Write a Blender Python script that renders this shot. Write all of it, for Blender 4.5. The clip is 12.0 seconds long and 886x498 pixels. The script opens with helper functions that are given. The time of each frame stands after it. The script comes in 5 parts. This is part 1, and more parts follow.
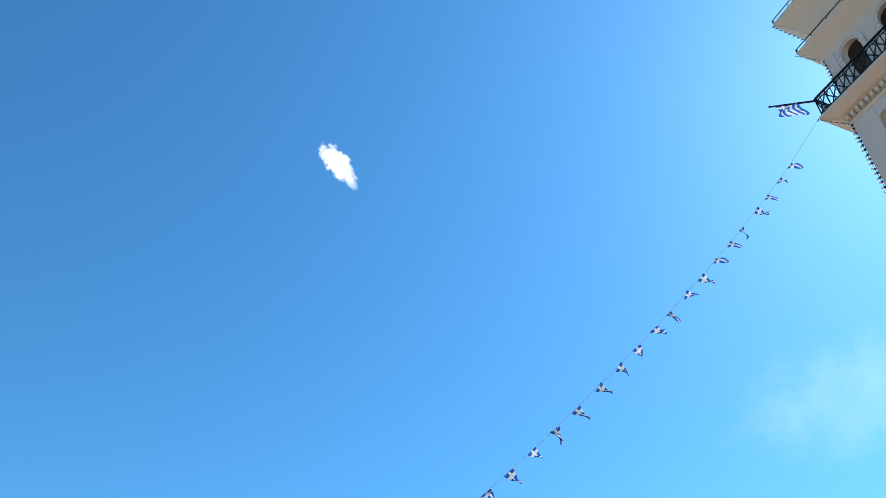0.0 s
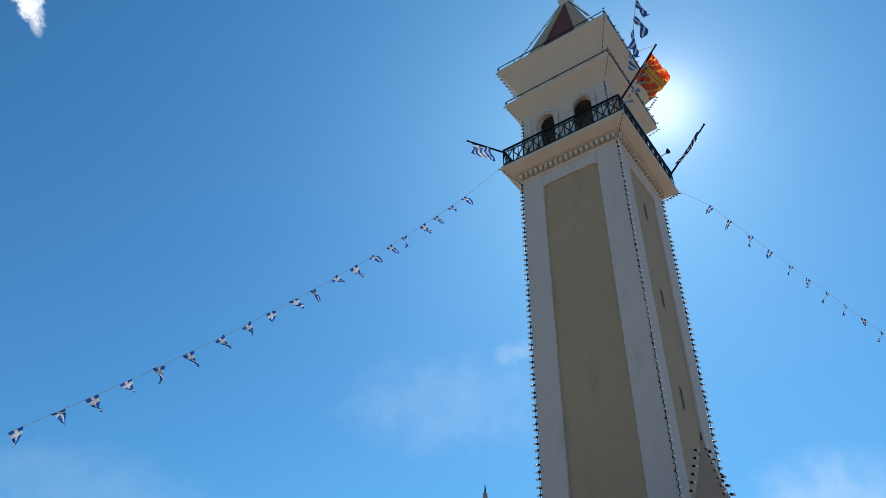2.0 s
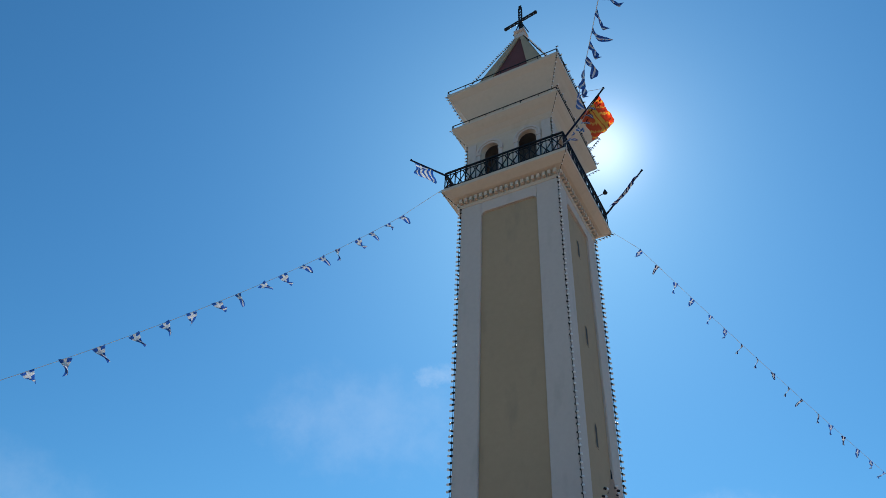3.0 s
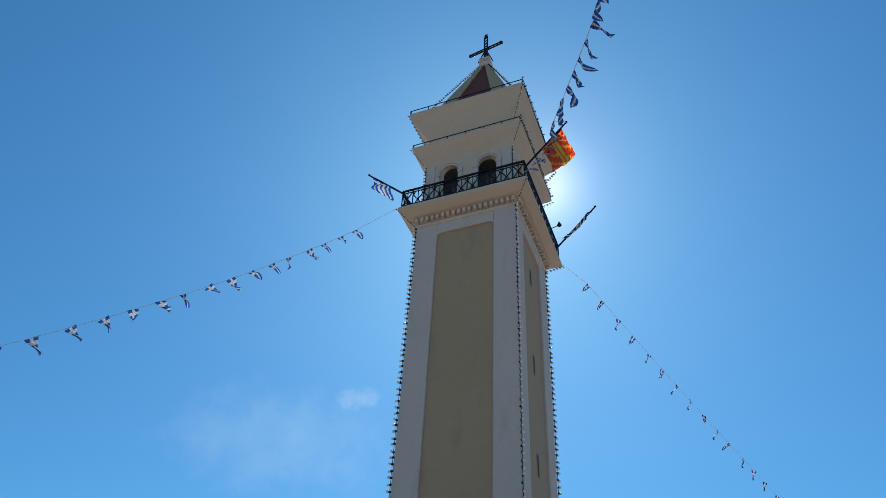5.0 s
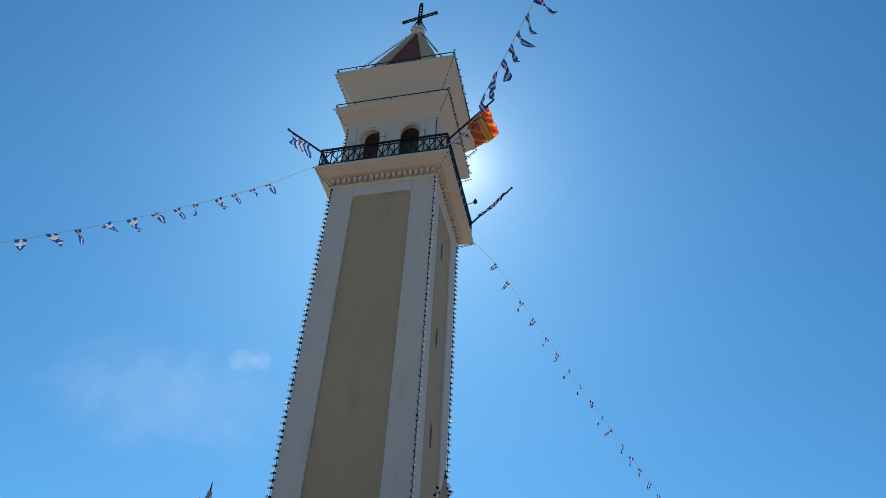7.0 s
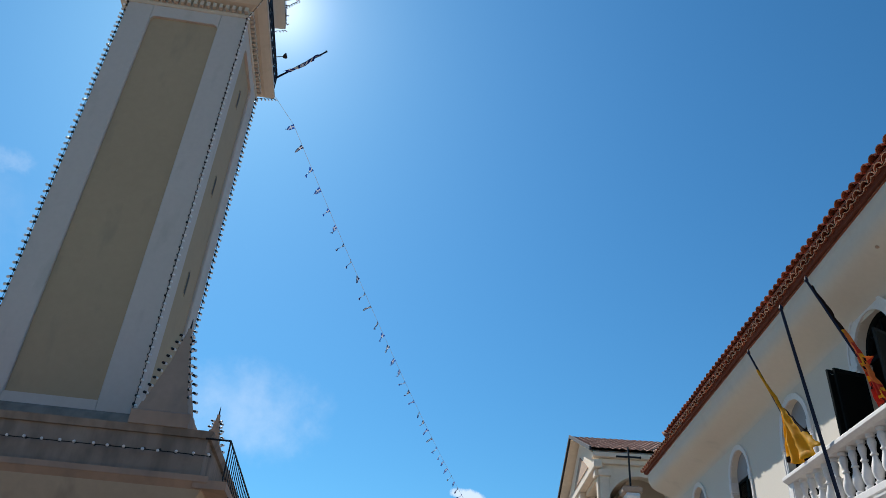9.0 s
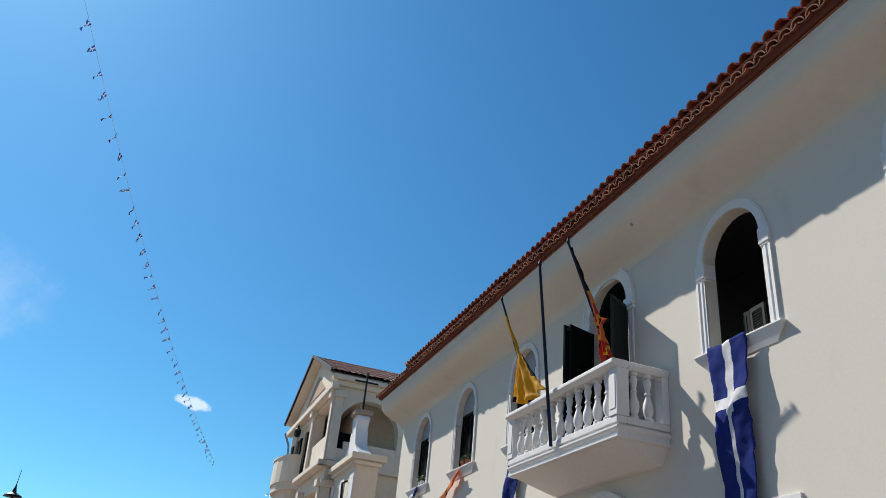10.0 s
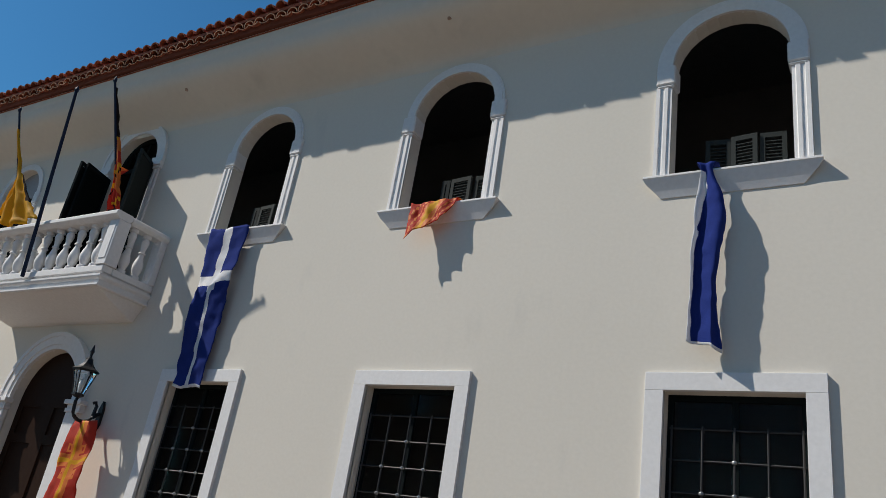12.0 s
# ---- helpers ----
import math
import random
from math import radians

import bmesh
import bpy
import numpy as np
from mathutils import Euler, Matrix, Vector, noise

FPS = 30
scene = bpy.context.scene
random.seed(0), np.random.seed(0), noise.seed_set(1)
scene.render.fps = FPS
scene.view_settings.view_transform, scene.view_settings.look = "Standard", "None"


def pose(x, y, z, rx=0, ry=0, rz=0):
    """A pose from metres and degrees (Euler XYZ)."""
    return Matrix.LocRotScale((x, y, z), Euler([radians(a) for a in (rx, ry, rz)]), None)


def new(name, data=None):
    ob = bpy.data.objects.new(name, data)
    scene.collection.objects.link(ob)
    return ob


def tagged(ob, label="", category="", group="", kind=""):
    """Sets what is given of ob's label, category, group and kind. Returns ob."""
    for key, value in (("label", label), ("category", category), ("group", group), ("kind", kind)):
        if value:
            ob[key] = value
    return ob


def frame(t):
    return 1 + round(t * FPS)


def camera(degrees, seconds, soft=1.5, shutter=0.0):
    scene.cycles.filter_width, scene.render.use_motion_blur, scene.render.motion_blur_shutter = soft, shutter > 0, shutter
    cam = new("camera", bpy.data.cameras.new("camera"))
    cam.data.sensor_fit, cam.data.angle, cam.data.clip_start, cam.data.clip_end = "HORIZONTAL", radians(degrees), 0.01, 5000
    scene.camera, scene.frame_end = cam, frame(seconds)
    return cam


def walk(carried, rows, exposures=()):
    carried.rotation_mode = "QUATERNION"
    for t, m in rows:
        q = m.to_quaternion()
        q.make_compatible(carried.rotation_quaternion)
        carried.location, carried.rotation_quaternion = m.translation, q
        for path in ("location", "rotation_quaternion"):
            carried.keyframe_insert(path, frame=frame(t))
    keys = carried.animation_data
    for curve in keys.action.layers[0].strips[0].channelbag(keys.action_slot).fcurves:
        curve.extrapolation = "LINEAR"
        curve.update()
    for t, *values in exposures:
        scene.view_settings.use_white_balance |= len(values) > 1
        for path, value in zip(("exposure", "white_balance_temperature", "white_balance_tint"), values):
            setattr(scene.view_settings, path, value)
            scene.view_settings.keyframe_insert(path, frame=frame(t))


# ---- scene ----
from mathutils import noise

# ---- camera ----
LENS = 60.83
cam = camera(LENS, 12.0, soft=0.7)
ROWS = [
    (0, 4.761, -6.286, 1.468, 166.88, 41.5, 1.24), (0.5, 4.578, -6.406, 1.769, 157.93, 39.98, 1.62),
    (1, 4.556, -6.422, 1.791, 149.08, 39.35, 1.43), (1.5, 4.551, -6.264, 1.748, 141.15, 38.94, 1.15),
    (2, 4.629, -6.177, 1.703, 134.91, 38.74, 1.59), (2.5, 4.586, -6.233, 1.732, 130.99, 39.43, 2.42),
    (3, 4.568, -6.261, 1.773, 128.42, 40.47, 3.25), (3.2, 4.568, -6.292, 1.771, 127.61, 40.83, 3.55),
    (5, 4.701, -7.133, 1.751, 121.91, 42.69, 3.74), (5.5, 4.707, -7.234, 1.75, 120.1, 43.57, 3.7),
    (6, 4.63, -7.357, 1.752, 117.91, 45.12, 3.64), (6.5, 4.541, -7.487, 1.713, 115.1, 44.57, 3.32),
    (6.7, 4.526, -7.495, 1.71, 113.87, 43.24, 3.21), (8.3, 4.456, -6.965, 1.82, 102.27, 35.58, 3.88),
    (8.5, 4.559, -6.954, 1.819, 99.57, 34.73, 3.89), (9, 4.749, -7.05, 1.856, 92.39, 32.15, 4.23),
    (9.5, 4.649, -7.241, 1.702, 82.97, 30.09, 4.84), (10, 4.427, -7.233, 1.709, 71.95, 28.19, 5.93),
    (10.5, 4.543, -7.424, 1.606, 59.5, 26.38, 7.11), (11, 4.731, -7.398, 1.635, 47.86, 24.51, 7.86),
    (11.5, 4.905, -7.428, 1.594, 38.14, 23.24, 8.67), (12, 4.993, -7.354, 1.679, 33.69, 22.98, 9.47),
]
walk(cam, [(t, pose(x, y, z, 90 + pitch, 0, yaw) @ pose(0, 0, 0, 0, 0, roll)) for t, x, y, z, yaw, pitch, roll in ROWS],
     exposures=[(0.0, 1.22), (0.5, 1.07), (1.0, 0.96), (1.5, 0.68), (2.5, 0.42), (6.5, 0.44), (8.5, 0.41), (9.5, 0.48), (10.0, 0.45), (10.5, 0.36), (11.2, 0.27), (12.0, 0.10)])

# ---- light ----
SUN_DIR = Vector((-0.625, -0.32, 0.71)).normalized()
GLOW_DIR = Vector((-0.628, -0.25, 0.737)).normalized()  # heart of the glow painted into the sky, off the sun lamp
sun = new("sun", bpy.data.lights.new("sun", "SUN"))
sun.data.energy, sun.data.angle, sun.data.color = 4.6, radians(0.55), (1.0, 0.935, 0.845)
sun.matrix_world = Matrix.Translation((0, 0, 60)) @ (-SUN_DIR).to_track_quat("-Z", "Y").to_matrix().to_4x4()

world = bpy.data.worlds.new("sky")
scene.world = world
world.use_nodes = True
wt = world.node_tree
wt.nodes.clear()


def wnode(kind, **values):
    n = wt.nodes.new(kind)
    for k, v in values.items():
        if k == "op":
            n.operation = v
        else:
            n.inputs[int(k[1:])].default_value = v
    return n


sky = wt.nodes.new("ShaderNodeTexSky")
sky.sky_type = "NISHITA"
sky.sun_disc = False
sky.sun_elevation = math.asin(SUN_DIR.z)
sky.sun_rotation = math.atan2(SUN_DIR.x, SUN_DIR.y)
sky.air_density, sky.dust_density, sky.ozone_density = 1.0, 0.22, 4.0
coord = wt.nodes.new("ShaderNodeTexCoord")
fleece = wnode("ShaderNodeTexNoise", i2=26.0, i3=6.0, i4=0.62)
wt.links.new(coord.outputs["Generated"], fleece.inputs["Vector"])
tuft = wnode("ShaderNodeTexNoise", i2=80.0, i3=7.0, i4=0.66)
wt.links.new(coord.outputs["Generated"], tuft.inputs["Vector"])
cover = None


def cloud(azimuth, elevation, width, height, lean, lo, hi, strength, fluff):
    """A small cloud of the sky: an oval round one direction, its rim broken by the fleece noise. Degrees."""
    global cover
    a, e = radians(azimuth), radians(elevation)
    ahead = Vector((-math.sin(a) * math.cos(e), math.cos(a) * math.cos(e), math.sin(e)))
    side = Vector((math.cos(a), math.sin(a), 0))
    up = side.cross(ahead)
    c, s = math.cos(radians(lean)), math.sin(radians(lean))
    axes = ((c * side + s * up) / radians(width), (c * up - s * side) / radians(height))
    squares = []
    for axis in axes:
        dot = wnode("ShaderNodeVectorMath", op="DOT_PRODUCT", i1=axis)
        wt.links.new(coord.outputs["Generated"], dot.inputs[0])
        sq = wnode("ShaderNodeMath", op="MULTIPLY")
        wt.links.new(dot.outputs["Value"], sq.inputs[0])
        wt.links.new(dot.outputs["Value"], sq.inputs[1])
        squares.append(sq)
    front = wnode("ShaderNodeVectorMath", op="DOT_PRODUCT", i1=ahead)
    wt.links.new(coord.outputs["Generated"], front.inputs[0])
    gate = wnode("ShaderNodeMath", op="GREATER_THAN", i1=0.5)
    wt.links.new(front.outputs["Value"], gate.inputs[0])
    add = wnode("ShaderNodeMath", op="ADD")
    wt.links.new(squares[0].outputs[0], add.inputs[0])
    wt.links.new(squares[1].outputs[0], add.inputs[1])
    rim = wnode("ShaderNodeMath", op="SUBTRACT", i0=1.0)
    wt.links.new(add.outputs[0], rim.inputs[1])
    mixed = wnode("ShaderNodeMath", op="MULTIPLY_ADD", i1=1.6)
    wt.links.new(fluff.outputs[0], mixed.inputs[0])
    wt.links.new(rim.outputs[0], mixed.inputs[2])
    ramp = wt.nodes.new("ShaderNodeMapRange")
    ramp.interpolation_type = "SMOOTHSTEP"
    ramp.inputs[1].default_value, ramp.inputs[2].default_value = lo, hi
    ramp.inputs[4].default_value = strength
    wt.links.new(mixed.outputs[0], ramp.inputs[0])
    held = wnode("ShaderNodeMath", op="MULTIPLY")
    wt.links.new(ramp.outputs[0], held.inputs[0])
    wt.links.new(gate.outputs[0], held.inputs[1])
    if cover is None:
        cover = held
    else:
        most = wnode("ShaderNodeMath", op="MAXIMUM")
        wt.links.new(cover.outputs[0], most.inputs[0])
        wt.links.new(held.outputs[0], most.inputs[1])
        cover = most


cloud(178.7, 47.2, 2.3, 1.15, -40, 1.12, 1.75, 0.9, tuft)
cloud(177.4, 46.3, 1.3, 0.55, -50, 1.0, 1.9, 0.45, tuft)
cloud(89.2, 14.2, 1.5, 0.55, -10, 0.95, 1.6, 0.6, tuft)
cloud(106.5, 18.5, 6.5, 4.0, 0, 0.75, 2.4, 0.26, fleece)
cloud(128.4, 30.9, 2.4, 1.2, 12, 1.0, 2.2, 0.16, tuft)
cloud(134.0, 27.0, 9.5, 4.5, 0, 0.75, 2.4, 0.105, fleece)
cloud(160.0, 18.5, 10.0, 3.5, 0, 0.75, 2.6, 0.1, fleece)
white = wt.nodes.new("ShaderNodeRGB")
white.outputs[0].default_value = (9.0, 9.3, 9.8, 1)
mix = wt.nodes.new("ShaderNodeMix")
mix.data_type = "RGBA"
wt.links.new(cover.outputs[0], mix.inputs[0])
deep = wt.nodes.new("ShaderNodeHueSaturation")
deep.inputs["Saturation"].default_value = 1.12
wt.links.new(sky.outputs[0], deep.inputs["Color"])
clear = wt.nodes.new("ShaderNodeMix")
clear.data_type, clear.blend_type = "RGBA", "MULTIPLY"
clear.inputs[0].default_value = 1.0
clear.inputs[7].default_value = (0.465, 0.87, 0.93, 1)
wt.links.new(deep.outputs[0], clear.inputs[6])
# Bright glow painted into the sky colour, centred a little off the sun lamp.
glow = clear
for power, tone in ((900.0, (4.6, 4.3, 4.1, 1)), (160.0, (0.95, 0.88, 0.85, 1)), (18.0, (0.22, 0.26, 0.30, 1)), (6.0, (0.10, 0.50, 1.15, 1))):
    near = wnode("ShaderNodeVectorMath", op="DOT_PRODUCT", i1=GLOW_DIR)
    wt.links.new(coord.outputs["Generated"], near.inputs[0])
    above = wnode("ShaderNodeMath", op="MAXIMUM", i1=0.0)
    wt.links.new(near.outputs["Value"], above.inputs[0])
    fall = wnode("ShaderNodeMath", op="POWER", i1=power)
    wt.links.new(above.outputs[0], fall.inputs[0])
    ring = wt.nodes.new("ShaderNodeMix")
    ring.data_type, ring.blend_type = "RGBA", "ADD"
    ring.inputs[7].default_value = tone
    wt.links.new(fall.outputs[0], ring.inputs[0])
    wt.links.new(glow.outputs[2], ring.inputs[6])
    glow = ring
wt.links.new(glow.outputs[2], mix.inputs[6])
wt.links.new(white.outputs[0], mix.inputs[7])
back = wnode("ShaderNodeBackground", i1=0.089)
wt.links.new(mix.outputs[2], back.inputs[0])
wout = wt.nodes.new("ShaderNodeOutputWorld")
wt.links.new(back.outputs[0], wout.inputs[0])


# ---- materials ----
def material(name, colour, rough=0.8, metal=0.0, second=None, grain=9.0, blotch=0.7, bump=0.15, amount=0.5, piece=0.0,
             through_light=0.0, fine_amount=0.25, stain=None, stain_at=(0.6, 0.75)):
    """A surface with two scales of variation (blotch: patches, grain: fine) in metres^-1, and a fine relief."""
    m = bpy.data.materials.new(name)
    m.use_nodes = True
    nt = m.node_tree
    b = nt.nodes["Principled BSDF"]
    tc = nt.nodes.new("ShaderNodeTexCoord")
    n1, n2 = nt.nodes.new("ShaderNodeTexNoise"), nt.nodes.new("ShaderNodeTexNoise")
    n1.inputs["Scale"].default_value, n1.inputs["Detail"].default_value = blotch, 5.0
    n2.inputs["Scale"].default_value, n2.inputs["Detail"].default_value = grain, 6.0
    for n in (n1, n2):
        nt.links.new(tc.outputs["Object"], n.inputs["Vector"])
    second = second or tuple(c * 0.72 for c in colour)
    ramp = nt.nodes.new("ShaderNodeMapRange")
    ramp.inputs[1].default_value, ramp.inputs[2].default_value = 0.38, 0.72
    ramp.inputs[4].default_value = amount
    nt.links.new(n1.outputs[0], ramp.inputs[0])
    mx = nt.nodes.new("ShaderNodeMix")
    mx.data_type = "RGBA"
    mx.inputs[6].default_value, mx.inputs[7].default_value = (*colour, 1), (*second, 1)
    nt.links.new(ramp.outputs[0], mx.inputs[0])
    fine = nt.nodes.new("ShaderNodeMix")
    fine.data_type, fine.blend_type = "RGBA", "MULTIPLY"
    fine.inputs[0].default_value = fine_amount
    cr = nt.nodes.new("ShaderNodeMapRange")
    cr.inputs[1].default_value, cr.inputs[2].default_value, cr.inputs[3].default_value, cr.inputs[4].default_value = 0.3, 0.7, 0.75, 1.08
    nt.links.new(n2.outputs[0], cr.inputs[0])
    nt.links.new(mx.outputs[2], fine.inputs[6])
    nt.links.new(cr.outputs[0], fine.inputs[7])
    last = fine.outputs[2]
    if stain:
        n3 = nt.nodes.new("ShaderNodeTexNoise")
        n3.inputs["Scale"].default_value, n3.inputs["Detail"].default_value = 1.7, 7.0
        mp = nt.nodes.new("ShaderNodeMapping")
        mp.inputs["Scale"].default_value = (1.0, 1.0, 0.35)
        nt.links.new(tc.outputs["Object"], mp.inputs[0])
        nt.links.new(mp.outputs[0], n3.inputs["Vector"])
        sr = nt.nodes.new("ShaderNodeMapRange")
        sr.inputs[1].default_value, sr.inputs[2].default_value, sr.inputs[4].default_value = *stain_at, 0.45
        nt.links.new(n3.outputs[0], sr.inputs[0])
        sm = nt.nodes.new("ShaderNodeMix")
        sm.data_type = "RGBA"
        sm.inputs[7].default_value = (*stain, 1)
        nt.links.new(sr.outputs[0], sm.inputs[0])
        nt.links.new(last, sm.inputs[6])
        last = sm.outputs[2]
    if piece:
        info = nt.nodes.new("ShaderNodeObjectInfo")
        pr = nt.nodes.new("ShaderNodeMapRange")
        pr.inputs[3].default_value, pr.inputs[4].default_value = 1 - piece, 1 + piece * 0.6
        nt.links.new(info.outputs["Random"], pr.inputs[0])
        pm = nt.nodes.new("ShaderNodeMix")
        pm.data_type, pm.blend_type = "RGBA", "MULTIPLY"
        pm.inputs[0].default_value = 1.0
        nt.links.new(last, pm.inputs[6])
        nt.links.new(pr.outputs[0], pm.inputs[7])
        last = pm.outputs[2]
    nt.links.new(last, b.inputs["Base Color"])
    b.inputs["Roughness"].default_value, b.inputs["Metallic"].default_value = rough, metal
    if bump:
        bp = nt.nodes.new("ShaderNodeBump")
        bp.inputs["Strength"].default_value, bp.inputs["Distance"].default_value = bump, 0.02
        nt.links.new(n2.outputs[0], bp.inputs["Height"])
        nt.links.new(bp.outputs[0], b.inputs["Normal"])
    if through_light:
        out = nt.nodes["Material Output"]
        tr = nt.nodes.new("ShaderNodeBsdfTranslucent")
        nt.links.new(last, tr.inputs[0])
        ms = nt.nodes.new("ShaderNodeMixShader")
        ms.inputs[0].default_value = through_light
        nt.links.new(b.outputs[0], ms.inputs[1])
        nt.links.new(tr.outputs[0], ms.inputs[2])
        nt.links.new(ms.outputs[0], out.inputs[0])
    return m


M_WALL = material("hall_plaster", (0.648, 0.612, 0.542), 0.9, second=(0.595, 0.565, 0.50), grain=22, blotch=0.3, bump=0.05, fine_amount=0.12, stain=(0.46, 0.45, 0.42), stain_at=(0.62, 0.8))
M_TRIM = material("white_trim_paint", (0.72, 0.715, 0.71), 0.7, second=(0.65, 0.645, 0.64), grain=20, bump=0.06, stain=(0.5, 0.49, 0.46), stain_at=(0.64, 0.8))
M_COVE = material("cove_plaster", (0.648, 0.612, 0.542), 0.9, second=(0.575, 0.545, 0.48), grain=10, blotch=0.5, bump=0.03, fine_amount=0.12, stain=(0.44, 0.42, 0.38), stain_at=(0.6, 0.78))
M_TOWER_W = material("tower_white_plaster", (0.58, 0.51, 0.475), 0.9, second=(0.52, 0.455, 0.425), grain=6, blotch=0.25, bump=0.1, fine_amount=0.15, stain=(0.40, 0.37, 0.33))
M_TOWER_C = material("tower_cream_plaster", (0.60, 0.51, 0.42), 0.9, second=(0.52, 0.44, 0.36), grain=6, blotch=0.25, bump=0.1, fine_amount=0.15, stain=(0.44, 0.37, 0.28))
M_TOWER_P = material("tower_tan_panel", (0.435, 0.32, 0.21), 0.92, second=(0.385, 0.285, 0.185), grain=5, blotch=0.2, bump=0.1, fine_amount=0.15, stain=(0.29, 0.23, 0.165))
M_BASE = material("weathered_base_stone", (0.42, 0.30, 0.225), 0.95, second=(0.29, 0.215, 0.165), grain=4, blotch=0.6, bump=0.3, stain=(0.16, 0.15, 0.14), stain_at=(0.5, 0.7))
M_PARAPET = material("stained_parapet_stone", (0.34, 0.275, 0.225), 0.95, second=(0.24, 0.20, 0.17), grain=5, blotch=0.7, bump=0.3, amount=0.8, stain=(0.05, 0.048, 0.045), stain_at=(0.42, 0.62))
M_BASEWALL = material("base_wall_plaster", (0.46, 0.39, 0.30), 0.92, second=(0.38, 0.32, 0.25), grain=5, blotch=0.4, bump=0.15, stain=(0.24, 0.21, 0.17))
M_OLDTILE = material("weathered_tile", (0.40, 0.205, 0.15), 0.9, second=(0.30, 0.145, 0.10), grain=14, blotch=1.2, bump=0.2, amount=0.8, stain=(0.2, 0.16, 0.13))
M_FARTILE = material("far_roof_tile", (0.10, 0.05, 0.038), 0.9, second=(0.065, 0.032, 0.026), grain=8, blotch=1.2, bump=0.3)
M_VERGE = material("dark_verge_paint", (0.010, 0.012, 0.018), 0.7, bump=0.05)
M_TILE = material("terracotta_tile", (0.36, 0.095, 0.042), 0.85, second=(0.20, 0.055, 0.03), grain=25, blotch=3.0, bump=0.3, amount=0.8, piece=0.45, stain=(0.12, 0.09, 0.07))
# Pale colour that stands in for light on the tile mouths.
M_RIM = material("sunlit_tile_mouth", (0.56, 0.33, 0.20), 0.85, second=(0.44, 0.22, 0.12), grain=25, blotch=3.0, bump=0.2, piece=0.35)
M_MORTAR = material("tile_bedding", (0.17, 0.05, 0.03), 0.95, bump=0.3)
M_ROOFRED = material("dark_red_roof", (0.16, 0.04, 0.03), 0.8, second=(0.09, 0.028, 0.022), grain=8, blotch=1.5, bump=0.3)
M_IRON = material("black_iron", (0.018, 0.019, 0.022), 0.5, 0.6, bump=0.05)
M_POLE = material("navy_pole_paint", (0.02, 0.028, 0.055), 0.45, bump=0.03)
# Shade of insides and openings, put into a dark base colour.
M_DARK = material("interior_shade_paint", (0.12, 0.115, 0.115), 0.95, bump=0)
M_SHUT = material("dark_green_shutter", (0.008, 0.012, 0.013), 0.8, grain=18, bump=0.08)
M_LUNETTE = material("grey_board_paint", (0.30, 0.31, 0.33), 0.8, grain=14, bump=0.05)
# Shutter green again, lightened to stand in for light on the slats.
M_LOUVRE = material("lit_green_louvre", (0.012, 0.018, 0.018), 0.92, grain=18, bump=0.08)
M_WOOD = material("brown_door_wood", (0.028, 0.014, 0.009), 0.55, grain=12, bump=0.2)
M_BLUE = material("flag_blue_cloth", (0.026, 0.047, 0.235), 0.8, second=(0.018, 0.033, 0.17), grain=60, blotch=5, bump=0.2, through_light=0.3)
M_WHITE = material("flag_white_cloth", (0.80, 0.81, 0.84), 0.75, grain=60, blotch=5, bump=0.2, amount=0.2, through_light=0.35)
M_YELLOW = material("flag_yellow_cloth", (0.82, 0.49, 0.010), 0.7, second=(0.70, 0.38, 0.008), grain=60, blotch=5, bump=0.15, through_light=0.5)
M_RED = material("flag_red_cloth", (0.58, 0.045, 0.018), 0.75, second=(0.48, 0.034, 0.015), grain=60, blotch=5, bump=0.15, through_light=0.5)
M_ORANGE = material("flag_orange_cloth", (0.78, 0.22, 0.03), 0.65, grain=60, blotch=5, bump=0.15, through_light=0.35)
M_BLACKC = material("dark_flag_print", (0.022, 0.014, 0.012), 0.7, bump=0.1, through_light=0.2)
# Flag blue made paler, in place of sun coming through the cloth.
M_PBLUE = material("backlit_blue_cloth", (0.10, 0.26, 0.58), 0.7, grain=60, blotch=5, bump=0.1, through_light=0.7)
M_PWHITE = material("pennant_white_cloth", (0.78, 0.80, 0.83), 0.7, grain=60, blotch=5, bump=0.1, amount=0.1, through_light=0.5)
M_SILKRED = material("thin_red_silk", (0.82, 0.19, 0.09), 0.7, second=(0.78, 0.26, 0.09), grain=60, blotch=5, bump=0.1, through_light=0.75)
M_SILKGOLD = material("thin_gold_silk", (0.90, 0.62, 0.20), 0.7, second=(0.88, 0.50, 0.14), grain=60, blotch=5, bump=0.1, through_light=0.75)
M_BULB = material("frosted_bulb", (0.82, 0.83, 0.85), 0.25, bump=0)
M_POT = material("terracotta_pot", (0.32, 0.11, 0.06), 0.85, grain=20, bump=0.2)
M_LEAF = material("dark_leaves", (0.05, 0.09, 0.03), 0.6, second=(0.03, 0.055, 0.02), grain=20, bump=0.1, through_light=0.25)
M_GROUND = material("paving_stone", (0.21, 0.162, 0.128), 0.9, second=(0.17, 0.132, 0.104), grain=3, blotch=0.15, bump=0.2)
M_HOUSE = material("house_plaster", (0.72, 0.63, 0.525), 0.9, second=(0.62, 0.54, 0.45), grain=7, blotch=0.5, bump=0.1, stain=(0.42, 0.4, 0.36))
M_ORANGEH = material("orange_house_plaster", (0.50, 0.20, 0.09), 0.9, grain=4, blotch=0.4, bump=0.1)
M_BEIGEH = material("beige_house_plaster", (0.36, 0.29, 0.22), 0.9, grain=4, blotch=0.4, bump=0.1)
M_AWNING = material("faded_awning_cloth", (0.30, 0.24, 0.18), 0.9, grain=12, blotch=1.0, bump=0.05)
M_GRILLE = material("grey_painted_iron", (0.028, 0.028, 0.03), 0.6, 0.2, bump=0.05)
M_STEEL = material("galvanised_steel", (0.35, 0.36, 0.37), 0.45, 0.8, bump=0.05)


